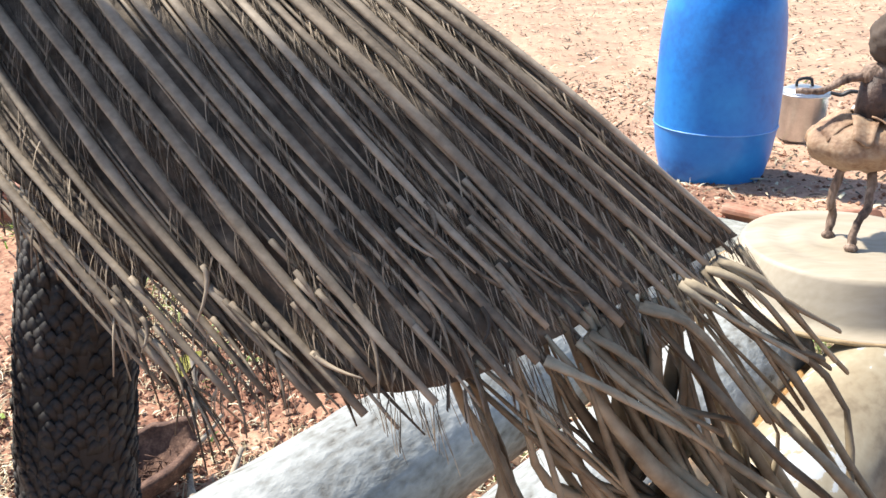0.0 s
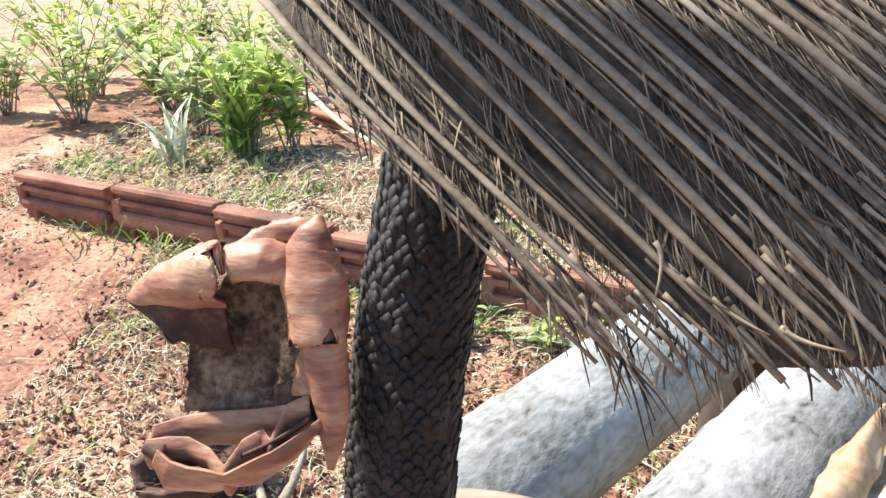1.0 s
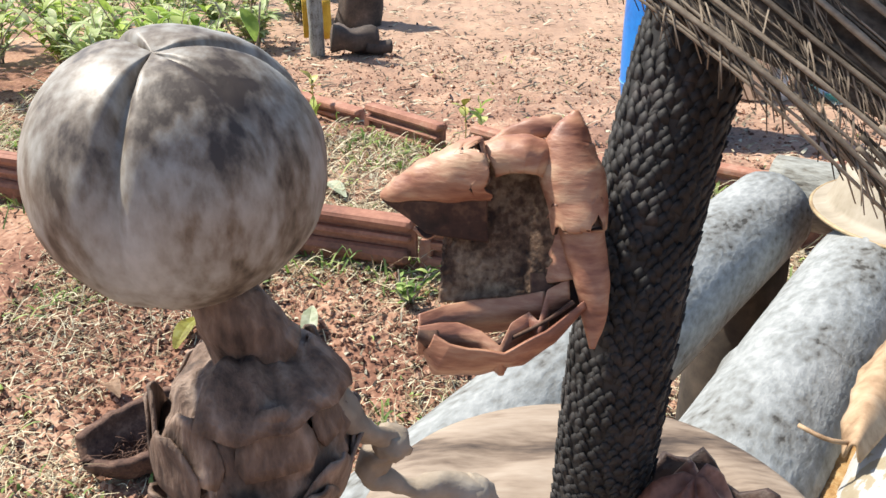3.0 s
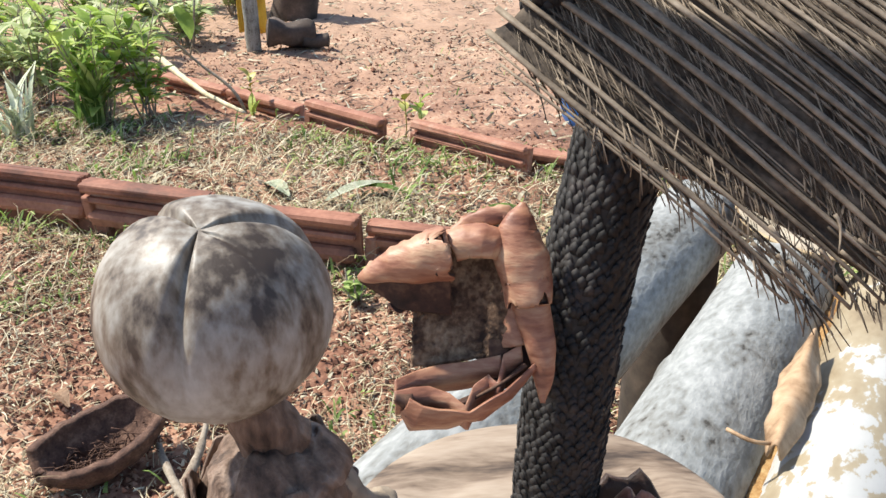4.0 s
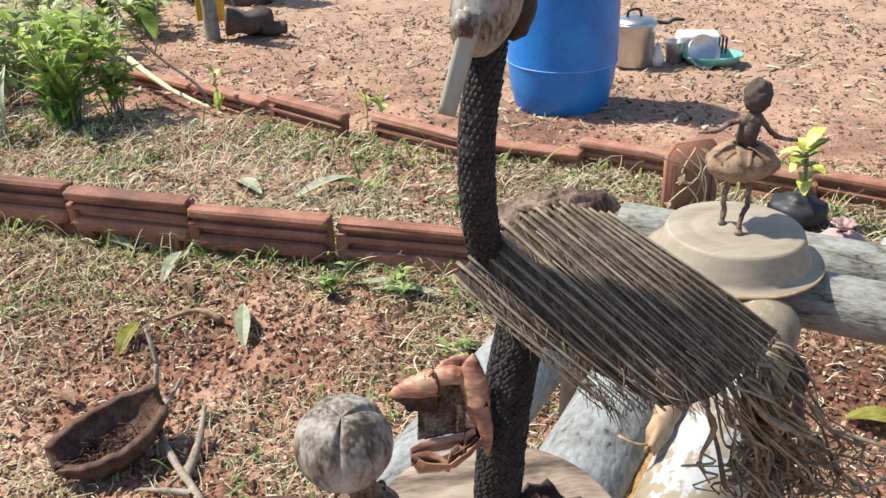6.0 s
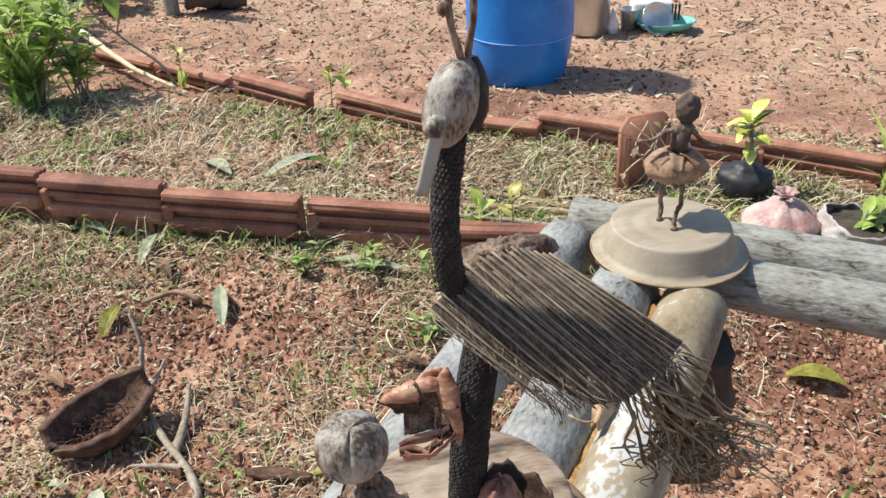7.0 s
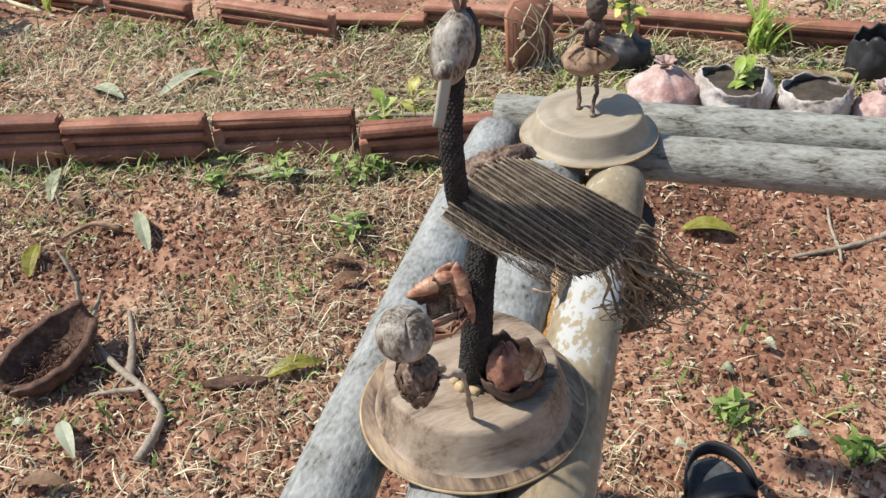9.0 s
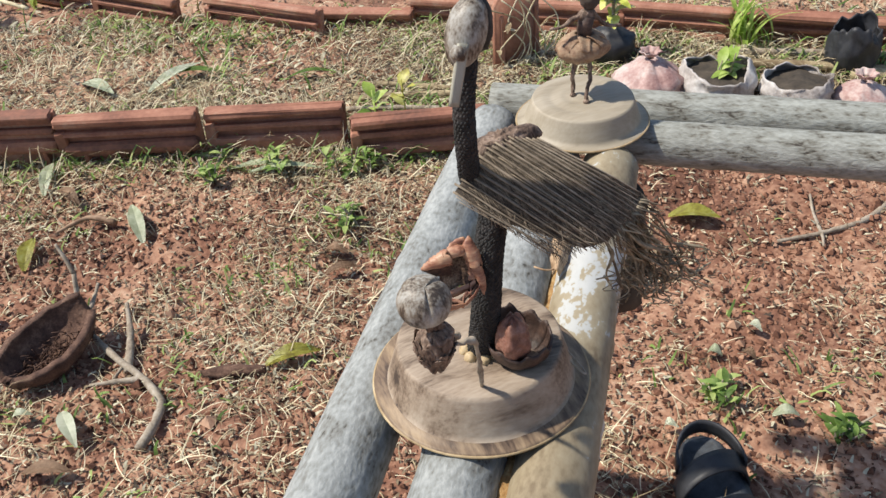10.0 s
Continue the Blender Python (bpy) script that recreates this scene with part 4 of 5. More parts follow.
# ---- second plate with a dancing doll ----
DC = Vector((0.310, 0.668, 0.5585))
sheath_plate("round_plate", DC, 0.0650, 0.0490, 0.026, DISH, DISH, PLATE_RIM, "pale upturned leaf-sheath plate on the cross poles")
bm = bmesh.new()
FL, FR = Vector((0.3020, 0.674, DC.z + 0.026)), Vector((0.3070, 0.656, DC.z + 0.026))
HIP = Vector((0.313, 0.677, 0.630))
for foot, sgn in ((FL, -1), (FR, 1)):
    hip = HIP + Vector((0.006 * sgn, 0, -0.004))
    tube(bm, curve_points([foot, foot + Vector((0.002, 0.003, 0.010)), foot.lerp(hip, 0.5) + Vector((0.003 * sgn, -0.001, 0)), hip], 16), 0.0021, 8, wobble=0.6, wscale=260, mi=0)
    blob(bm, Matrix.Translation(foot + Vector((0, -0.001, 0.001))), lambda d: 0.0034 * (1 - 0.3 * abs(d.z)), 12, 8, 0)
blob(bm, Matrix.Translation(HIP + Vector((0, 0, 0.002))), lambda d: 1.0 / math.sqrt((d.x / 0.0275) ** 2 + (d.y / 0.020) ** 2 + ((d.z / (0.0135 if d.z < 0 else 0.0125))) ** 2) * (1 + 0.14 * nz(d, 2.4, 2) + 0.06 * nz(d, 6, 3)), 48, 26, 1)
for k in range(7):
    a = k * 0.9 - 2.8
    c = HIP + Vector((math.cos(a) * 0.008, math.sin(a) * 0.006, 0.0150))
    o = Vector((math.cos(a), math.sin(a), 0))
    t2 = Vector((-o.y, o.x, 0))
    sheet(bm, lambda u, v: c + o * (0.015 * v) + t2 * (u - 0.5) * 0.013 * (1 - 0.35 * v) + Vector((0, 0, -0.009 * v * v + 0.0015 * math.sin(5 * u + k))), 6, 6, 0.0008, 1)
tube(bm, [HIP + Vector((0.001, 0, 0.006)), HIP + Vector((0.001, 0, 0.020)), HIP + Vector((0.0035, 0, 0.033))], lambda t: 0.0066 + 0.0012 * t, 14, mi=2, wobble=0.2, wscale=200)
blob(bm, Matrix.Translation(HIP + Vector((0.003, 0, 0.034))), lambda d: 1.0 / math.sqrt((d.x / 0.0095) ** 2 + (d.y / 0.006) ** 2 + (d.z / 0.006) ** 2), 20, 12, 0)
for pts in (((-0.004, 0, 0.034), (-0.014, 0, 0.031), (-0.022, 0, 0.0265), (-0.034, 0.002, 0.026)), ((0.010, 0, 0.034), (0.0165, 0, 0.026), (0.025, 0, 0.019), (0.039, -0.002, 0.0165))):
    tube(bm, curve_points([HIP + Vector(p) for p in pts], 16), lambda t: 0.0023 - 0.0009 * t, 8, mi=0, wobble=0.5, wscale=260)
blob(bm, Matrix.Translation(HIP + Vector((0.006, 0, 0.051))), lambda d: 1.0 / math.sqrt((d.x / 0.0098) ** 2 + (d.y / 0.0095) ** 2 + (d.z / 0.0125) ** 2) * (1 + 0.16 * nz(d, 3, 1) + 0.08 * nz(d, 9, 2)), 32, 22, 3)
SKIRT = mat("husk_skirt", [(0.25, (0.10, 0.05, 0.03)), (0.45, (0.24, 0.145, 0.085)), (0.7, (0.36, 0.26, 0.17))], 0.7, 90, 0.5, 500, 0.4)
dancer = part("seed_dancer", bm, [BUD, SKIRT, SHELL, STUMP])
tagged(dancer, "small dancing doll of seeds and dry husk skirt", "figurine")

# ---- blue drum ----
drum = thing("plastic_drum", "bright blue plastic drum standing on the soil", "drum", (0.695, 2.755, 0))
bm = bmesh.new()
R = 0.166
prof = [(0, 0.0), (R * 0.72, 0.0000), (R * 0.80, 0.0069), (R * 0.86, 0.0258), (R * 0.945, 0.0860), (R * 0.985, 0.1419), (R * 0.995, 0.1531), (R * 1.0, 0.1565), (R * 0.998, 0.1617), (R * 1.005, 0.2408), (R * 1.0, 0.3096), (R * 0.985, 0.3784), (R * 0.95, 0.4472), (R * 0.90, 0.4988), (R * 0.80, 0.5332), (R * 0.78, 0.5375), (R * 0.78, 0.5504), (R * 0.70, 0.5504), (0, 0.546)]
lathe(bm, prof, 72, Matrix.Translation((0.695, 2.755, -0.004)))
part("drum_body", bm, BLUE, drum)
bm = bmesh.new()
lathe(bm, [(R * 0.82, 0.5470), (R * 0.83, 0.5504), (R * 0.83, 0.5745), (R * 0.80, 0.5814), (0, 0.581)], 60, Matrix.Translation((0.695, 2.755, -0.004)))
part("lid", bm, BLUE, drum)
bm = bmesh.new()
tube(bm, [Vector((0.695 + R * 1.003 * math.cos(a), 2.755 + R * 1.003 * math.sin(a), 0.1535)) for a in np.linspace(0, 2 * math.pi, 73)], 0.0017, 6, cap=False)
part("mould_seam", bm, mat("seam_blue", [(0.3, (0.12, 0.34, 0.75)), (0.7, (0.2, 0.45, 0.85))], 0.4), drum, "paler moulding seam")

# ---- pots and washing-up ----
cooker = thing("pressure_cooker", "dull aluminium pressure cooker on the soil", "pot", (1.063, 3.190, 0))
CM = Matrix.Translation((1.063, 3.190, 0.0))
bm = bmesh.new()
lathe(bm, [(0, 0.0), (0.066, 0.0), (0.072, 0.006), (0.073, 0.14), (0.077, 0.144), (0.077, 0.150), (0.070, 0.150), (0.068, 0.02), (0, 0.018)], 48, CM)
part("pot_body", bm, STEEL, cooker)
bm = bmesh.new()
lathe(bm, [(0.075, 0.150), (0.074, 0.158), (0.05, 0.168), (0, 0.172)], 48, CM)
part("lid", bm, STEEL, cooker)
bm = bmesh.new()
tube(bm, curve_points([CM @ Vector(p) for p in ((0.07, -0.01, 0.152), (0.105, -0.02, 0.146), (0.13, -0.025, 0.158), (0.165, -0.03, 0.156))], 14), lambda t: 0.009 - 0.001 * math.cos(6 * t), 10, flat=0.7)
part("handle", bm, RUBBER, cooker, "black handle")
bm = bmesh.new()
tube(bm, curve_points([CM @ Vector(p) for p in ((-0.03, 0, 0.168), (-0.026, 0, 0.19), (0.01, 0, 0.194), (0.02, 0, 0.17))], 12), 0.005, 8)
part("clamp", bm, RUBBER, cooker, "black lid clamp")


def bowl(name, c, r, h, material, label, rot=(0, 0, 0), cat="bowl"):
    bm = bmesh.new()
    lathe(bm, [(0, 0.0), (r * 0.62, 0.0), (r * 0.7, h * 0.06), (r * 0.95, h * 0.9), (r, h), (r * 0.96, h * 0.98), (r * 0.68, h * 0.12), (0, h * 0.08)], 36)
    ob = part(name, bm, material)
    ob.matrix_world = pose(*c, *rot)
    return tagged(ob, label, cat)


bowl("steel_cup", (1.213, 3.190, 0.0), 0.038, 0.075, STEEL, "small dull steel cup on the soil", cat="cup")
bowl("steel_plate", (1.288, 3.120, 0.045), 0.062, 0.018, STEEL, "round steel plate leaning on a white tub", (62, 0, 10), "plate")
bm = bmesh.new()
box(bm, (0.15, 0.10, 0.085), pose(1.313, 3.230, 0.05, 0, 0, -12), 0.012)
tagged(part("plastic_tub", bm, WHITE), "white plastic tub behind the steel plate", "tub")
bm = bmesh.new()
for k in range(5):
    box(bm, (0.008, 0.006, 0.06), pose(1.343 + 0.013 * k, 3.177 - 0.003 * k, 0.055, 0, 0, -12), 0.002)
tagged(part("drying_rack", bm, RUBBER), "dark slotted rack beside the white tub", "rack")
bm = bmesh.new()
lathe(bm, [(0, 0.012), (0.085, 0.012), (0.105, 0.03), (0.11, 0.032), (0.108, 0.026), (0.088, 0.004), (0, 0.004)], 40, Matrix.Translation((1.343, 3.150, 0.0)) @ Matrix.Diagonal((1, 0.7, 1, 1)))
tagged(part("teal_tray", bm, TEAL), "shallow teal plastic tray on the soil", "tray")
bm = bmesh.new()
lathe(bm, [(0, 0.0), (0.02, 0.0), (0.024, 0.03), (0.012, 0.06), (0.008, 0.08), (0, 0.08)], 24, Matrix.Translation((1.138, 3.150, 0.0)))
tagged(part("plastic_bottle", bm, WHITE), "small grey-white bottle beside the cooker", "bottle")

# ---- stump, short post and far clutter ----
bm = bmesh.new()
tube(bm, [Vector((-0.388, 4.69, z)) for z in np.linspace(-0.03, 0.45, 14)], lambda t: 0.115 - 0.02 * t, 22, wobble=0.25, wscale=9)
tagged(part("tree_stump", bm, STUMP), "dark rough tree stump in the dirt yard", "stump")
bm = bmesh.new()
tube(bm, [Vector((-0.492, 3.905, z)) for z in np.linspace(-0.03, 0.5, 12)], 0.030, 14, wobble=0.1, wscale=20)
tagged(part("fence_post", bm, GREYWOOD), "grey wooden post beside dark scrap wood", "post")
for k, (a, b, r) in enumerate((((-0.425, 3.890, 0.07), (-0.255, 3.950, 0.05), 0.055), ((-0.295, 3.910, 0.035), (-0.195, 3.940, 0.03), 0.03))):
    bm = bmesh.new()
    tube(bm, [Vector(a).lerp(Vector(b), t) for t in np.linspace(0, 1, 9)], r, 14, wobble=0.5, wscale=16)
    tagged(part("scrap_wood", bm, STUMP), "dark broken scrap wood lying in the dirt", "wood", "scrap by the post")
bm = bmesh.new()
sheet(bm, lambda u, v: (-0.58 + 0.12 * u, 4.14 + 0.02 * math.sin(6 * u), 0.36 + 0.16 * v), 8, 6, 0.004)
tagged(part("yellow_cloth", bm, mat("yellow_cloth", [(0.3, (0.5, 0.28, 0.02)), (0.7, (0.7, 0.45, 0.05))], 0.8)), "yellow cloth hanging by the post", "cloth")
bpy.data.objects["yellow_cloth"].location.z = -0.33

# ---- plants, sacks, husk, sandals, sticks and leaves ----
def leaf_blade(bm, base, tip, w, droop=0.0, mi=0, fold=0.25, n=6, up=Vector((0, 0, 1))):
    """A lance-shaped leaf from base to tip with a folded midrib."""
    base, tip = Vector(base), Vector(tip)
    d = (tip - base)
    side = d.cross(up)
    side = side.normalized() if side.length > 1e-6 else Vector((1, 0, 0))
    nrm = side.cross(d).normalized()
    rows = []
    for i in range(n + 1):
        t = i / n
        p = base + d * t + nrm * droop * math.sin(math.pi * t)
        ww = w * math.sin(math.pi * min(0.97, 0.06 + 0.94 * t)) ** 0.8
        rows.append((bm.verts.new(p - side * ww + nrm * ww * fold), bm.verts.new(p), bm.verts.new(p + side * ww + nrm * ww * fold)))
    for a, b in zip(rows, rows[1:]):
        for k in (0, 1):
            bm.faces.new((a[k], a[k + 1], b[k + 1], b[k])).material_index = mi


def shrub(name, at, label, seed, stems, height, leaf, mats, spread=0.35, leaves=14, leaf_w=0.3, cat="plant"):
    r = random.Random(seed)
    ob = thing(name, label, cat, (*at, ground_z(*at)))
    bl = bmesh.new()
    g = ground_z(*at)
    for _ in range(stems):
        bs = bmesh.new()
        a = r.uniform(0, 6.28)
        h = height * r.uniform(0.6, 1.0)
        out = Vector((math.cos(a), math.sin(a), 0)) * spread * h * r.uniform(0.2, 1)
        p0 = Vector((at[0] + r.uniform(-1, 1) * 0.02, at[1] + r.uniform(-1, 1) * 0.02, g - 0.01))
        pts = curve_points([p0, p0 + out * 0.35 + Vector((0, 0, h * 0.5)), p0 + out + Vector((0, 0, h))], 9)
        tube(bs, pts, lambda t: 0.0032 * (1 - 0.6 * t), 5)
        part("stem", bs, STICK, ob)
        for k in range(leaves):
            t = r.uniform(0.3, 1.0)
            p = pts[int(t * 8)]
            b = r.uniform(0, 6.28)
            L = leaf * r.uniform(0.55, 1.15)
            e = p + Vector((math.cos(b), math.sin(b), r.uniform(-0.1, 0.7))).normalized() * L
            leaf_blade(bl, p, e, L * leaf_w * 0.5, L * 0.12)
    part("foliage", bl, mats, ob)
    return ob


def grass_tuft(name, at, label, seed, n, length, width, material, lean=0.6):
    r = random.Random(seed)
    bm = bmesh.new()
    for _ in range(n):
        a = r.uniform(0, 6.28)
        L = length * r.uniform(0.5, 1.0)
        p = Vector((at[0] + r.gauss(0, 0.018), at[1] + r.gauss(0, 0.018), ground_z(*at) - 0.005))
        leaf_blade(bm, p, p + Vector((math.cos(a) * L * lean * r.random(), math.sin(a) * L * lean * r.random(), L * r.uniform(0.5, 1))), width * r.uniform(0.6, 1.2), L * 0.15, n=6)
    return tagged(part(name, bm, material), label, "grass")


PALE_BUSH = leafy(mat("pale_bush_leaf", [(0.2, (0.22, 0.30, 0.09)), (0.5, (0.46, 0.56, 0.24)), (0.8, (0.66, 0.72, 0.42))], 0.5, 30, 0.2, per=0.7))
BRIGHT = mat("fresh_leaf", [(0.2, (0.17, 0.28, 0.04)), (0.5, (0.40, 0.56, 0.11)), (0.8, (0.62, 0.72, 0.26))], 0.45, 30, 0.2, per=0.7)
leafy(BRIGHT, 0.45)
shrub("leafy_weed", (-0.77, 2.76), "bushy light green weed growing from the bed", 3, 14, 0.40, 0.085, BRIGHT, 0.65, 12, 0.36)
shrub("leafy_weed", (-0.66, 2.82), "bushy light green weed growing from the bed", 5, 9, 0.33, 0.07, BRIGHT, 0.5, 14, 0.42)
shrub("leafy_weed", (-1.00, 2.99), "bushy green weed behind the bed", 6, 12, 0.36, 0.08, PALE_BUSH, 0.7, 12, 0.36)
grass_tuft("grass_clump", (-0.78, 2.72), "clump of broad green grass blades", 8, 46, 0.30, 0.008, GREEN, 0.8)
grass_tuft("grass_clump", (-0.95, 2.63), "clump of pale green grass blades", 9, 26, 0.26, 0.007, LEAF_P, 1.1)
for k, (x, y, h) in enumerate(((-1.35, 3.55, 0.42), (-1.1, 3.9, 0.40), (-1.5, 3.15, 0.45), (-1.3, 4.4, 0.4), (-0.98, 4.3, 0.34), (-0.78, 4.05, 0.22), (-1.75, 3.8, 0.5), (-1.6, 4.6, 0.45), (-0.70, 4.8, 0.28), (-1.0, 5.0, 0.4), (-1.4, 5.3, 0.5), (-0.66, 5.5, 0.35), (-2.0, 4.9, 0.5), (-1.2, 3.3, 0.30), (-1.85, 3.3, 0.42), (-2.1, 4.2, 0.5), (-1.1, 3.55, 0.28), (-0.9, 3.6, 0.22), (-1.55, 4.0, 0.40))):
    shrub("green_bush", (x, y), "low tangled green bush at the edge of the yard", 30 + k, 13, h, 0.080, PALE_BUSH if k % 3 else BRIGHT, 0.95, 14, 0.36, "bush")

for k, (x, y, h) in enumerate(((0.235, 1.52, 0.075), (0.200, 1.36, 0.06), (0.10, 1.57, 0.06), (-0.02, 1.60, 0.07), (0.30, 1.50, 0.06), (0.58, 0.72, 0.05), (0.70, 0.60, 0.05))):
    shrub("small_weed", (x, y), "small green weed growing from the soil", 60 + k, 6, h, 0.026, GREEN, 0.7, 7, 0.4, "weed")

# sapling with a bent bare stem and two bright leaves
sap = thing("sapling", "thin bare sapling with a few bright leaves", "plant", (-0.410, 2.920, 0))
bm = bmesh.new()
tube(bm, curve_points([(-0.370, 2.870, -0.01), (-0.420, 2.900, 0.09), (-0.520, 2.930, 0.17), (-0.590, 2.910, 0.26), (-0.630, 2.890, 0.36)], 20), lambda t: 0.006 - 0.003 * t, 7, wobble=0.3, wscale=60)
tube(bm, curve_points([(-0.540, 2.930, 0.19), (-0.520, 2.910, 0.25), (-0.500, 2.890, 0.36)], 10), 0.0032, 6)
part("trunk", bm, STICK, sap)
bm = bmesh.new()
leaf_blade(bm, (-0.560, 2.900, 0.34), (-0.520, 2.870, 0.25), 0.028, 0.01)
leaf_blade(bm, (-0.630, 2.890, 0.36), (-0.690, 2.850, 0.40), 0.02, 0.01)
leaf_blade(bm, (-0.360, 2.850, 0.02), (-0.355, 2.830, 0.10), 0.012, 0.006)
leaf_blade(bm, (-0.360, 2.850, 0.03), (-0.330, 2.820, 0.08), 0.010, 0.006)
part("foliage", bm, BRIGHT, sap)

seed = thing("potted_seedling", "yellow-green seedling growing from a black plastic bag", "plant", (0.945, 1.71, 0))
bm = bmesh.new()
blob(bm, Matrix.Translation((0.945, 1.71, 0.085)), lambda d: 0.058 * (1 + 0.15 * nz(d, 3)) * (0.75 if d.z > 0.5 else 1), 24, 16)
part("plastic_bag", bm, RUBBER, seed, "crumpled black plastic bag")
bm = bmesh.new()
tube(bm, curve_points([(0.945, 1.71, 0.11), (0.950, 1.71, 0.16), (0.945, 1.71, 0.215)], 8), 0.004, 6)
part("stem", bm, STICK, seed)
bm = bmesh.new()
rl = random.Random(12)
for k in range(16):
    a, z = rl.uniform(0, 6.28), rl.uniform(0.15, 0.23)
    e = Vector((0.945 + math.cos(a) * 0.055, 1.71 + math.sin(a) * 0.05, z + rl.uniform(-0.02, 0.03)))
    leaf_blade(bm, (0.945, 1.71, z), e, 0.015, 0.009)
part("foliage", bm, mat("lime_leaf", [(0.3, (0.30, 0.33, 0.04)), (0.5, (0.48, 0.52, 0.09)), (0.7, (0.62, 0.62, 0.22))], 0.5, 40, 0.2, per=0.6), seed)
# dry creeper on the upright tile
bm = bmesh.new()
rl = random.Random(2)
for k in range(7):
    x0 = 0.70 + 0.018 * k
    tube(bm, curve_points([(x0, 1.79, 0.04), (x0 + rl.uniform(-0.03, 0.05), 1.785, 0.09), (x0 + rl.uniform(-0.05, 0.06), 1.79, 0.15), (x0 + rl.uniform(-0.07, 0.06), 1.79, 0.21)], 12), 0.0017, 5)
for k in range(8):
    p = Vector((0.69 + 0.016 * k, 1.785, rl.uniform(0.09, 0.21)))
    leaf_blade(bm, p, p + Vector((rl.uniform(-0.03, 0.03), -0.02, rl.uniform(-0.02, 0.03))), 0.007, 0.003)
tagged(part("dry_creeper", bm, STRAW), "dry straw-coloured creeper over the upright tile", "creeper")


def sack(name, at, r, h, material, label, seed, fill=None, tie=False):
    g = ground_z(*at)
    ob = thing(name, label, "sack", (*at, g))
    bm = bmesh.new()
    n = 56

    def prof(v, a):
        pleat = 0.025 * math.sin(a * 9 + seed) + 0.03 * math.sin(a * 17 + 2 * seed) + 0.34 * nz((math.cos(a) * 1.6, math.sin(a) * 1.6, v * 3 + seed), 1.0) + 0.12 * nz((math.cos(a) * 5, math.sin(a) * 5, v * 7 + seed), 1.0)
        if tie:
            rr = (1 - v ** 3 * 0.90) * (1 + pleat * (0.25 + v))
        else:
            rr = (0.92 + 0.15 * math.sin(math.pi * v)) * (1 + pleat * (0.15 + 0.6 * v))
        return r * rr * (0.85 + 0.15 * min(1, v * 4))
    sheet(bm, lambda u, v: (at[0] + prof(v, 2 * math.pi * u) * math.cos(2 * math.pi * u), at[1] + prof(v, 2 * math.pi * u) * math.sin(2 * math.pi * u), g - 0.01 + h * (v ** 0.8) * (1 + (0.12 * math.sin(2 * math.pi * u * 2 + seed) + 0.16 * nz((math.cos(6.283 * u) * 2, math.sin(6.283 * u) * 2, seed), 1.3)) * (0 if tie else 1))), n, 14, 0.003)
    part("sack_body", bm, material, ob)
    if tie:
        bm = bmesh.new()
        sheet(bm, lambda u, v: (at[0] + (0.010 + 0.012 * v) * (1 + 0.14 * math.sin(14 * math.pi * u)) * math.cos(2 * math.pi * u), at[1] + (0.010 + 0.012 * v) * (1 + 0.14 * math.sin(14 * math.pi * u)) * math.sin(2 * math.pi * u), g + h * 0.97 + 0.012 * v), 40, 4, 0.002)
        part("gathered_neck", bm, material, ob)
    if fill:
        bm = bmesh.new()
        lathe(bm, [(0, h * 0.74), (r * 0.5, h * 0.72), (r * 0.93, h * 0.66)], 30, Matrix.Translation((*at, g)), wob=0.12, ws=30)
        part("filling", bm, fill, ob, "dark compost")
    return ob


sack("dusty_pink_sack", (0.925, 1.505), 0.078, 0.100, SACK, "pinkish dusty plastic sack tied shut beside the poles", 1.0, tie=True)
sack("open_white_sack", (1.050, 1.435), 0.074, 0.088, SACK_W, "open white sack half full of dark compost", 2.3, POST)
sack("open_grey_sack", (1.180, 1.335), 0.068, 0.078, SACK_W, "open greyish sack with crumpled rim and dark filling", 4.1, POST)
sack("beige_sack", (1.290, 1.265), 0.058, 0.070, SACK, "small beige sack on the soil", 5.2, tie=True)
sack("black_nursery_bag", (1.390, 1.415), 0.050, 0.120, RUBBER, "black plastic nursery bag of soil", 6.0, POST)
sprout = shrub("sprout", (1.055, 1.440), "small green sprout in the open sack", 77, 4, 0.17, 0.045, BRIGHT, 0.3, 6, 0.45)
grass_tuft("grass_clump", (1.265, 1.62), "clump of bright green grass by the tiles", 81, 30, 0.20, 0.006, BRIGHT, 0.9)
for k, (a, b, r) in enumerate((((1.13, 1.55), (1.60, 1.24), 0.011), ((1.20, 1.60), (1.72, 1.28), 0.009), ((1.36, 1.38), (1.78, 1.12), 0.014), ((1.46, 1.62), (1.70, 1.44), 0.018), ((0.33, 1.78), (0.62, 1.67), 0.008), ((0.30, 1.74), (0.58, 1.60), 0.006), ((0.36, 1.86), (0.60, 1.70), 0.007))):
    za, zb = ground_z(*a) + r, ground_z(*b) + r
    bm = bmesh.new()
    tube(bm, [Vector((*a, za)).lerp(Vector((*b, zb)), t) + Vector((0, 0.006 * math.sin(5 * t), 0.004)) for t in np.linspace(0, 1, 10)], r, 9, wobble=0.25, wscale=30)
    tagged(part("cane_stick", bm, STICK if k % 2 else STRAW), "dry pale cane lying on the soil", "stick", "canes on the soil")

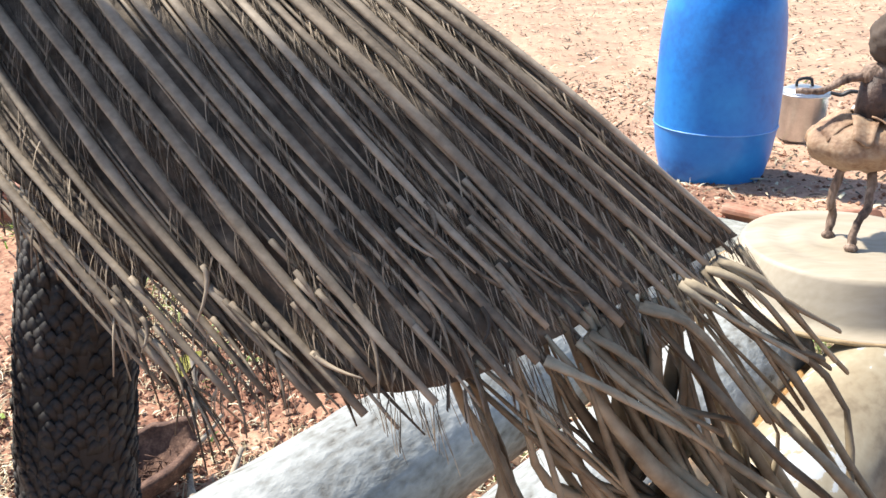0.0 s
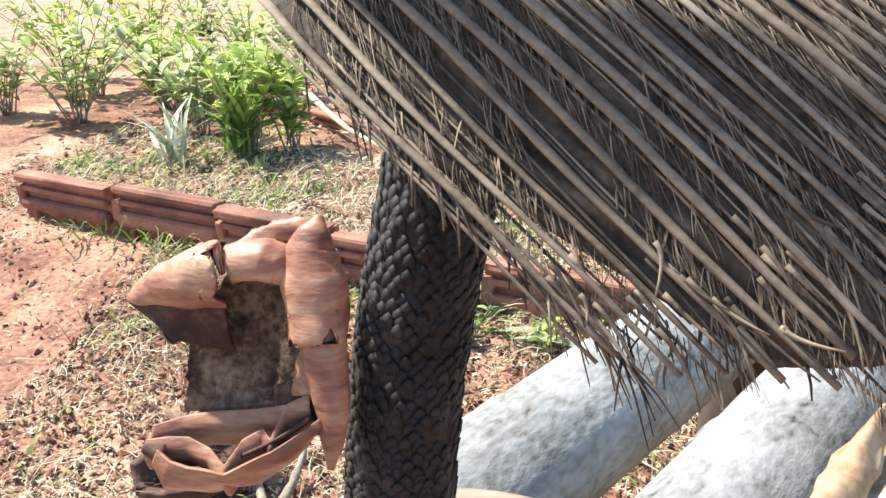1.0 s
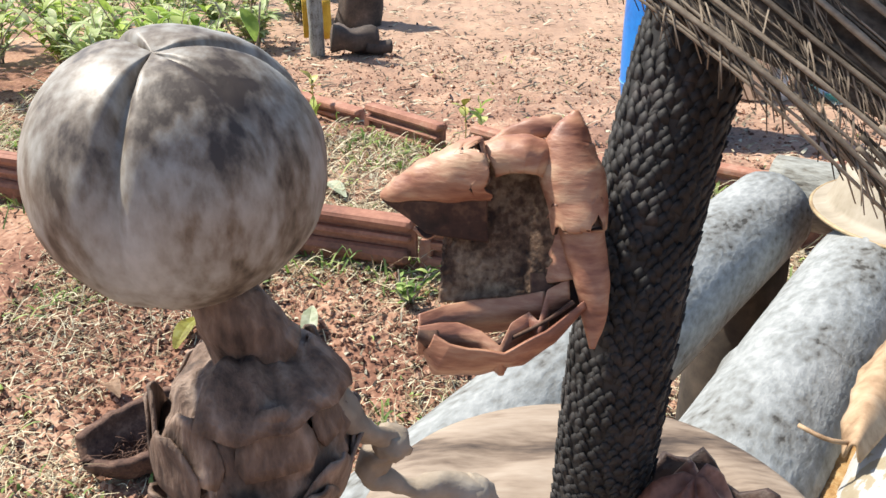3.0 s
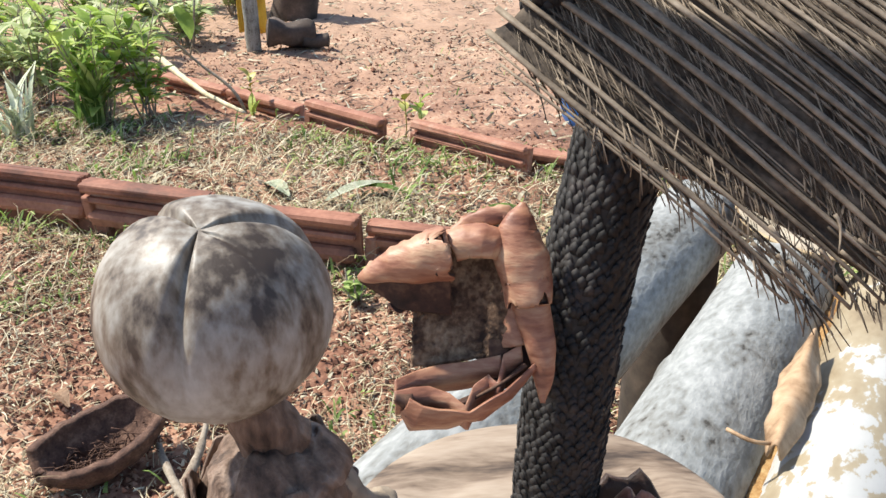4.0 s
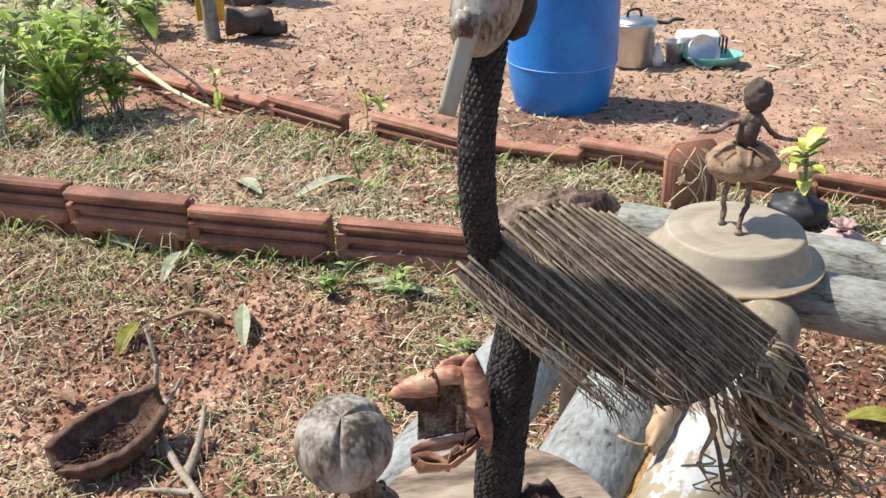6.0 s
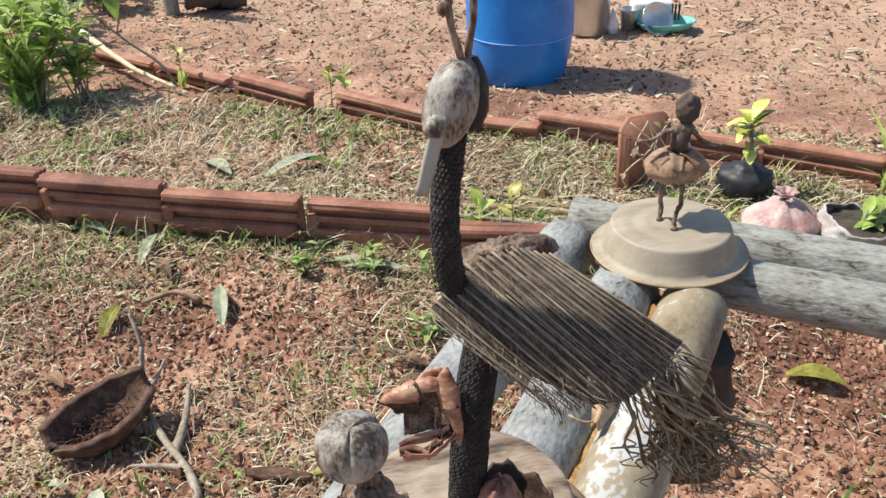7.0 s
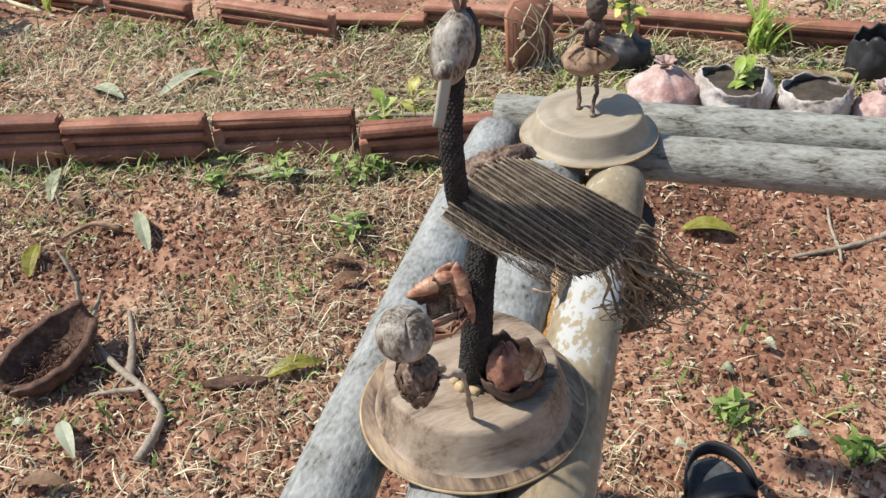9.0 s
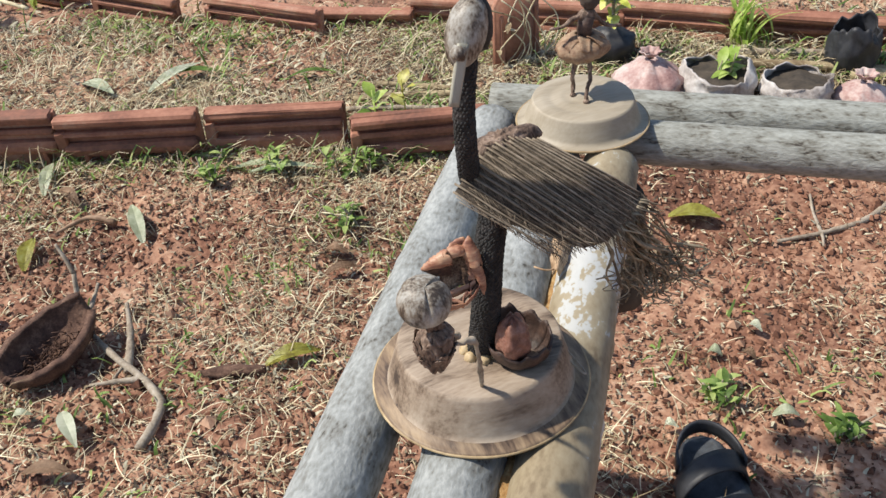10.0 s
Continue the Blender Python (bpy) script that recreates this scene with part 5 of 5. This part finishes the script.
# coconut husk
bm = bmesh.new()
HA = Vector((-0.424, 1.165, 0)), Vector((-0.276, 1.255, 0))
hd = (HA[1] - HA[0]).normalized()
hs = Vector((-hd.y, hd.x, 0))
sheet(bm, lambda u, v: (HA[0] + HA[1]) / 2 + hd * (0.082 * (v - 0.5) * 2) + hs * math.cos(math.pi * u) * 0.048 * math.sin(math.pi * (0.03 + 0.94 * v)) ** 0.55 + Vector((0, 0, 0.050 - 0.048 * math.sin(math.pi * u) * math.sin(math.pi * (0.03 + 0.94 * v)) ** 0.55 + 0.030 * v * v + 0.010 * math.cos(math.pi * u) + 0.005 * nz((u * 6, v * 9, 1), 1.0))), 30, 36, 0.013)
husk = part("coconut_husk", bm, HUSK)
tagged(husk, "dark brown half coconut husk lying open on soil", "husk")
bm = bmesh.new()
rl = random.Random(5)
for k in range(240):
    v = rl.uniform(0.12, 0.9)
    p = (HA[0] + HA[1]) / 2 + hd * (0.2 * (v - 0.5)) + hs * rl.uniform(-0.03, 0.03) + Vector((0, 0, 0.022 + 0.03 * max(0, v - 0.5)))
    e = p + hd * rl.uniform(-0.03, 0.03) + hs * rl.uniform(-0.015, 0.015) + Vector((0, 0, rl.uniform(-0.005, 0.022)))
    tube(bm, [p, (p + e) / 2 + Vector((0, 0, 0.004)), e], 0.0009, 4)
part("husk_fibre", bm, HUSK, husk, "loose brown fibre")


def branch(keys, r, label, material=STICK, seed=1, fork=()):
    bm = bmesh.new()
    tube(bm, curve_points(keys, 26), lambda t: r * (0.55 + 0.6 * t), 9, wobble=0.35, wscale=70)
    for f in fork:
        tube(bm, curve_points(f, 12), lambda t: r * (0.6 - 0.25 * t), 7, wobble=0.35, wscale=70)
    return tagged(part("dead_branch", bm, material), label, "branch", "fallen branches")


branch([(-0.288, 1.305, 0.105), (-0.293, 1.285, 0.065), (-0.288, 1.245, 0.028), (-0.255, 1.17, 0.018), (-0.220, 1.11, 0.012), (-0.197, 1.045, 0.010), (-0.213, 1.00, 0.010), (-0.238, 0.962, 0.010)], 0.0070, "bent grey dead branch beside the husk", fork=([(-0.290, 1.26, 0.04), (-0.270, 1.29, 0.055), (-0.258, 1.31, 0.07)], [(-0.288, 1.305, 0.105), (-0.295, 1.32, 0.13), (-0.303, 1.335, 0.15)]))
branch([(-0.299, 1.128, 0.010), (-0.26, 1.118, 0.011), (-0.220, 1.108, 0.010)], 0.0052, "short pale grey stick on the soil")
branch([(-0.221, 1.272, 0.040), (-0.226, 1.21, 0.020), (-0.238, 1.137, 0.008)], 0.0068, "short forked grey stick on the soil", fork=([(-0.230, 1.18, 0.014), (-0.245, 1.15, 0.012), (-0.262, 1.13, 0.008)],))
branch([(-0.331, 1.56, 0.034), (-0.27, 1.575, 0.040), (-0.219, 1.545, 0.036)], 0.0062, "thin curved brown twig on the soil", LEAF_B)
branch([(0.882, 0.986, 0.010), (0.983, 0.968, 0.014), (1.08, 0.972, 0.018), (1.25, 1.04, 0.03)], 0.0062, "long thin dry twig on the soil", fork=([(0.965, 0.970, 0.012), (0.985, 1.02, 0.02), (1.007, 1.06, 0.03)], [(0.965, 0.970, 0.012), (0.955, 0.955, 0.015), (0.945, 0.94, 0.01)]))
branch([(-0.37, 2.76, 0.060), (-0.52, 2.94, 0.080), (-0.70, 3.18, 0.14)], 0.010, "pale dead branch across the bed", STRAW)

# bark chip with a yellowing leaf
bm = bmesh.new()
sheet(bm, lambda u, v: (-0.129 + 0.097 * u, 1.072 - 0.026 * u + 0.004 * math.sin(4 * u) + 0.026 * (v - 0.5) * math.sin(math.pi * (0.1 + 0.85 * u)), 0.012 + 0.008 * math.sin(math.pi * v) + 0.003 * nz((u * 5, v * 3, 0), 1)), 14, 6, 0.004)
tagged(part("bark_chip", bm, HUSK), "dark brown bark chip lying on the soil", "bark")

fallen = "fallen leaves on the soil"


def fallen_leaf(a, b, w, material, label, z=0.010, curl=0.012):
    bm = bmesh.new()
    leaf_blade(bm, (a[0], a[1], z + ground_z(*a)), (b[0], b[1], z + ground_z(*b) + 0.006), w, curl, fold=0.3, n=10)
    bmesh.ops.solidify(bm, geom=bm.faces[:], thickness=0.0008)
    return tagged(part("fallen_leaf", bm, material, smooth=False), label, "leaf", fallen)


YEL, PAL, BRN = "yellow-green fallen leaf on the soil", "pale green fallen leaf on the soil", "brown curled fallen leaf on the soil"
for a, b, w, m_, l_ in (((-0.397, 1.49), (-0.372, 1.565), 0.016, LEAF_Y, YEL), ((-0.178, 1.462), (-0.185, 1.575), 0.014, LEAF_P, PAL), ((-0.348, 1.69), (-0.325, 1.80), 0.013, LEAF_P, PAL), ((-0.318, 1.70), (-0.283, 1.63), 0.013, LEAF_B, BRN),
        ((-0.031, 1.055), (0.059, 1.051), 0.017, LEAF_Y, YEL), ((-0.342, 1.079), (-0.324, 0.999), 0.012, LEAF_P, PAL), ((-0.415, 1.094), (-0.381, 1.085), 0.008, LEAF_P, PAL), ((0.742, 1.12), (0.815, 1.065), 0.020, LEAF_Y, YEL), ((0.617, 0.803), (0.632, 0.785), 0.010, LEAF_P, PAL),
        ((0.660, 0.778), (0.670, 0.752), 0.009, LEAF_B, BRN), ((0.470, 0.690), (0.484, 0.676), 0.008, LEAF_P, PAL), ((0.622, 0.650), (0.655, 0.632), 0.010, LEAF_P, PAL), ((0.705, 0.825), (0.715, 0.800), 0.009, LEAF_P, PAL), ((0.115, 1.237), (0.178, 1.226), 0.011, LEAF_B, BRN),
        ((0.13, 1.30), (0.17, 1.27), 0.012, LEAF_B, BRN), ((-0.50, 1.89), (-0.43, 1.84), 0.013, LEAF_P, PAL), ((-0.48, 1.40), (-0.44, 1.35), 0.013, LEAF_B, BRN), ((-0.41, 1.30), (-0.40, 1.24), 0.012, LEAF_P, PAL), ((0.02, 1.62), (0.16, 1.55), 0.012, LEAF_P, PAL), ((0.05, 1.58), (0.19, 1.53), 0.010, LEAF_P, PAL),
        ((-0.1, 2.05), (0.04, 2.15), 0.018, LEAF_P, PAL), ((-0.05, 2.13), (0.08, 2.07), 0.014, GREEN, PAL), ((-0.25, 2.18), (-0.18, 2.07), 0.020, LEAF_P, PAL), ((-0.40, 0.98), (-0.33, 0.95), 0.012, LEAF_B, BRN), ((0.22, 1.98), (0.33, 1.93), 0.01, GREEN, PAL), ((0.60, 1.88), (0.68, 1.85), 0.012, LEAF_B, BRN)):
    fallen_leaf(a, b, w, m_, l_)
for k, (x, y) in enumerate(((0.085, 2.53), (0.125, 2.50), (0.40, 1.62), (0.33, 1.60), (-0.36, 2.84))):
    bm = bmesh.new()
    for q in range(4):
        a = q * 1.7 + k
        leaf_blade(bm, (x, y, 0.10 + 0.015 * q), (x + 0.035 * math.cos(a), y + 0.03 * math.sin(a), 0.115 + 0.018 * q), 0.014, 0.004)
    tube(bm, [(x, y, -0.01), (x + 0.004, y, 0.08), (x, y, 0.16)], 0.0016, 5)
    tagged(part("bright_sprig", bm, BRIGHT if k % 2 else LEAF_Y), "small bright yellow-green sprig by the tiles", "plant")

# sandals
def sandal(at, rz, label):
    ob = thing("sandal", label, "sandal", (*at, 0))
    M = pose(at[0], at[1], 0.0, 0, 0, rz)

    def outline(t, s):
        w = 0.041 + 0.006 * math.sin(2 * math.pi * t - 1.2)
        return Vector((s * w * math.sqrt(max(0.0, 1 - (2 * t - 1) ** 6)) if 0 < t < 1 else 0, 0.215 * (t - 0.5), 0))
    bm = bmesh.new()
    sheet(bm, lambda u, v: M @ (outline(0.004 + 0.992 * v, 2 * u - 1) + Vector((0, 0, 0.016))), 8, 40, 0.026)
    part("sole", bm, RUBBER, ob)
    bm = bmesh.new()
    sheet(bm, lambda u, v: M @ (outline(0.03 + 0.94 * v, (2 * u - 1) * 0.86) + Vector((0, 0, 0.0315 - 0.004 * math.sin(math.pi * u)))), 8, 30, 0.003)
    part("insole", bm, INSOLE, ob, "worn grey insole")
    for y, h, nm in ((0.03, 0.05, "strap"), (-0.045, 0.055, "strap")):
        bm = bmesh.new()
        sheet(bm, lambda u, v: M @ Vector((0.048 * math.cos(math.pi * u), y + (v - 0.5) * 0.034 + 0.014 * math.cos(math.pi * u), 0.018 + h * math.sin(math.pi * u))), 20, 4, 0.0035)
        part(nm, bm, RUBBER, ob)
    bm = bmesh.new()
    sheet(bm, lambda u, v: M @ Vector((0.044 * math.cos(math.pi * u), 0.040 + 0.064 * math.sin(math.pi * u), 0.034 + 0.022 * v + 0.008 * math.sin(math.pi * u))), 24, 3, 0.0035)
    part("heel_band", bm, RUBBER, ob, "black heel band")
    return ob


sandal((0.458, 0.545), -20, "worn black rubber strap sandal on the soil")

# ---- loose cover of the ground: clods, straw, litter, weeds ----
rg = np.random.default_rng(7)


def scatter_mesh(name, verts, faces, material, label, category):
    me = bpy.data.meshes.new(name)
    me.from_pydata(verts, [], faces)
    me.materials.append(material)
    return tagged(new(name, me), label, category, kind="stuff")


def cover(x, y):
    """How thickly dry grass covers the soil, 0 to 1."""
    c = 0.48 + 0.85 * nz((x, y, 3), 2.6) + 0.45 * nz((x, y, 7), 8.0)
    line = 1.70 - 0.42 * x            # the near row of tiles
    if line < y < line + 0.8:
        c += 0.5
    if y > 2.55 - 0.68 * x:
        c -= 0.38
    if x > 0.15 + 0.35 * y and y < line:      # barer soil with less straw beside the bench
        c -= 0.28
    elif y < line:
        c += 0.16
    return max(0.03, min(1.0, c))


def place_in(xr, yr):
    return rg.uniform(*xr), rg.uniform(*yr)


def clods():
    V, F = [], []
    octa = [(0, 2, 4), (2, 1, 4), (1, 3, 4), (3, 0, 4), (2, 0, 5), (1, 2, 5), (3, 1, 5), (0, 3, 5)]
    while len(V) < 6 * 64000:
        x, y = place_in((-1.4, 2.2), (0.35, 4.3)) if rg.random() < 0.35 else place_in((-0.75, 1.35), (0.4, 2.0))
        r = 0.0018 + 0.0060 * rg.random() ** 3 + (0.008 * rg.random() if rg.random() < 0.015 else 0)
        z = ground_z(x, y) + r * 0.3
        b = len(V)
        for d in ((1, 0, 0), (-1, 0, 0), (0, 1, 0), (0, -1, 0), (0, 0, 1), (0, 0, -1)):
            k = r * rg.uniform(0.6, 1.4)
            V.append((x + d[0] * k + rg.uniform(-0.3, 0.3) * r, y + d[1] * k + rg.uniform(-0.3, 0.3) * r, z + d[2] * k * 0.8))
        F += [tuple(b + i for i in f) for f in octa]
    scatter_mesh("soil_clods", V, F, CLOD, "loose crumbs and clods of red soil", "soil")


def blades(name, count, lo, hi, width, rise, material, label, category, weight, zone=None):
    """Thin bent blades that lie or stand on the soil."""
    V, F = [], []
    n = 0
    while n < count:
        x, y = zone(n) if zone else (place_in((-1.4, 2.2), (0.35, 4.3)) if rg.random() < 0.4 else place_in((-0.75, 1.35), (0.4, 2.1)))
        if rg.random() > weight(x, y):
            continue
        n += 1
        L, a = rg.uniform(lo, hi), rg.uniform(0, 2 * math.pi)
        bend = rg.uniform(-0.9, 0.9)
        up = rise * rg.random()
        w = width * rg.uniform(0.5, 1.3)
        z0 = ground_z(x, y) + 0.0025
        b = len(V)
        px, py = x, y
        for k in range(4):
            t = k / 3
            ang = a + bend * t
            if k:
                px, py = px + math.cos(ang) * L / 3, py + math.sin(ang) * L / 3
            ww = w * (1 - 0.65 * t)
            sx, sy = -math.sin(ang) * ww, math.cos(ang) * ww
            z = z0 + up * L * math.sin(math.pi * t * 0.6) + 0.002
            V += [(px - sx, py - sy, z), (px + sx, py + sy, z + ww * 0.6)]
        F += [(b, b + 1, b + 3, b + 2), (b + 2, b + 3, b + 5, b + 4), (b + 4, b + 5, b + 7, b + 6)]
    scatter_mesh(name, V, F, material, label, category)


clods()
blades("dry_straw", 31000, 0.008, 0.042, 0.0008, 0.35, STRAW, "short dry straw lying over the soil", "straw", cover)
blades("leaf_litter", 26000, 0.004, 0.014, 0.0024, 0.5, LITTER, "small crumbled grey-brown leaf litter", "litter", lambda x, y: 0.3 + 0.7 * cover(x, y))
blades("dry_grass", 4500, 0.025, 0.085, 0.0011, 0.75, STRAW, "thin dry grass standing in the bed", "grass", lambda x, y: cover(x, y) ** 3)
blades("green_weeds", 3200, 0.008, 0.030, 0.0026, 0.9, GREEN, "tiny green weeds scattered over the soil", "weeds", lambda x, y: max(0.0, nz((x, y, 12), 5.0) + 0.12) * 1.6 * cover(x, y))
edge_rng = random.Random(3)


def by_tiles(n):
    t = edge_rng.random()
    if n % 2:
        x = -1.0 + 1.55 * t
        return x, 1.69 - 0.42 * x + edge_rng.gauss(-0.03, 0.035)
    x = -0.9 + 2.6 * t
    return x, 2.50 - 0.68 * x + edge_rng.gauss(-0.05, 0.07)


blades("edge_grass", 650, 0.02, 0.075, 0.0022, 0.9, GREEN, "green grass growing along the tile rows", "grass", lambda x, y: 1.0 if nz((x, y, 31), 3.5) > -0.05 else 0.08, by_tiles)
blades("far_debris", 9000, 0.015, 0.06, 0.005, 0.3, LITTER, "scattered dry leaves over the far yard", "litter", lambda x, y: 0.6, lambda n: (rg.uniform(-1.5, 4.0), rg.uniform(2.4, 8.0)))


def in_bed(n):
    x = -1.3 + 3.0 * edge_rng.random()
    return x, 1.73 - 0.42 * x + 0.80 * edge_rng.random()


blades("bed_straw", 9000, 0.02, 0.075, 0.0012, 0.6, STRAW, "dry grass and straw over the planted bed", "straw", lambda x, y: 0.15 + 0.85 * cover(x, y) ** 2, in_bed)
blades("bed_weeds", 2300, 0.012, 0.045, 0.0034, 0.9, GREEN, "low green weeds in the planted bed", "weeds", lambda x, y: 1.0 if nz((x, y, 44), 4.0) > 0.12 else 0.06, in_bed)
blades("bed_litter", 5000, 0.008, 0.03, 0.0045, 0.5, LITTER, "grey-brown leaf litter over the planted bed", "litter", lambda x, y: 0.8, in_bed)

# ---- from the plan's unit to metres ----
for ob in list(scene.objects):
    if ob.parent is None and ob.type in ("MESH", "EMPTY"):
        ob.matrix_world = Matrix.Scale(SIZE, 4) @ ob.matrix_world
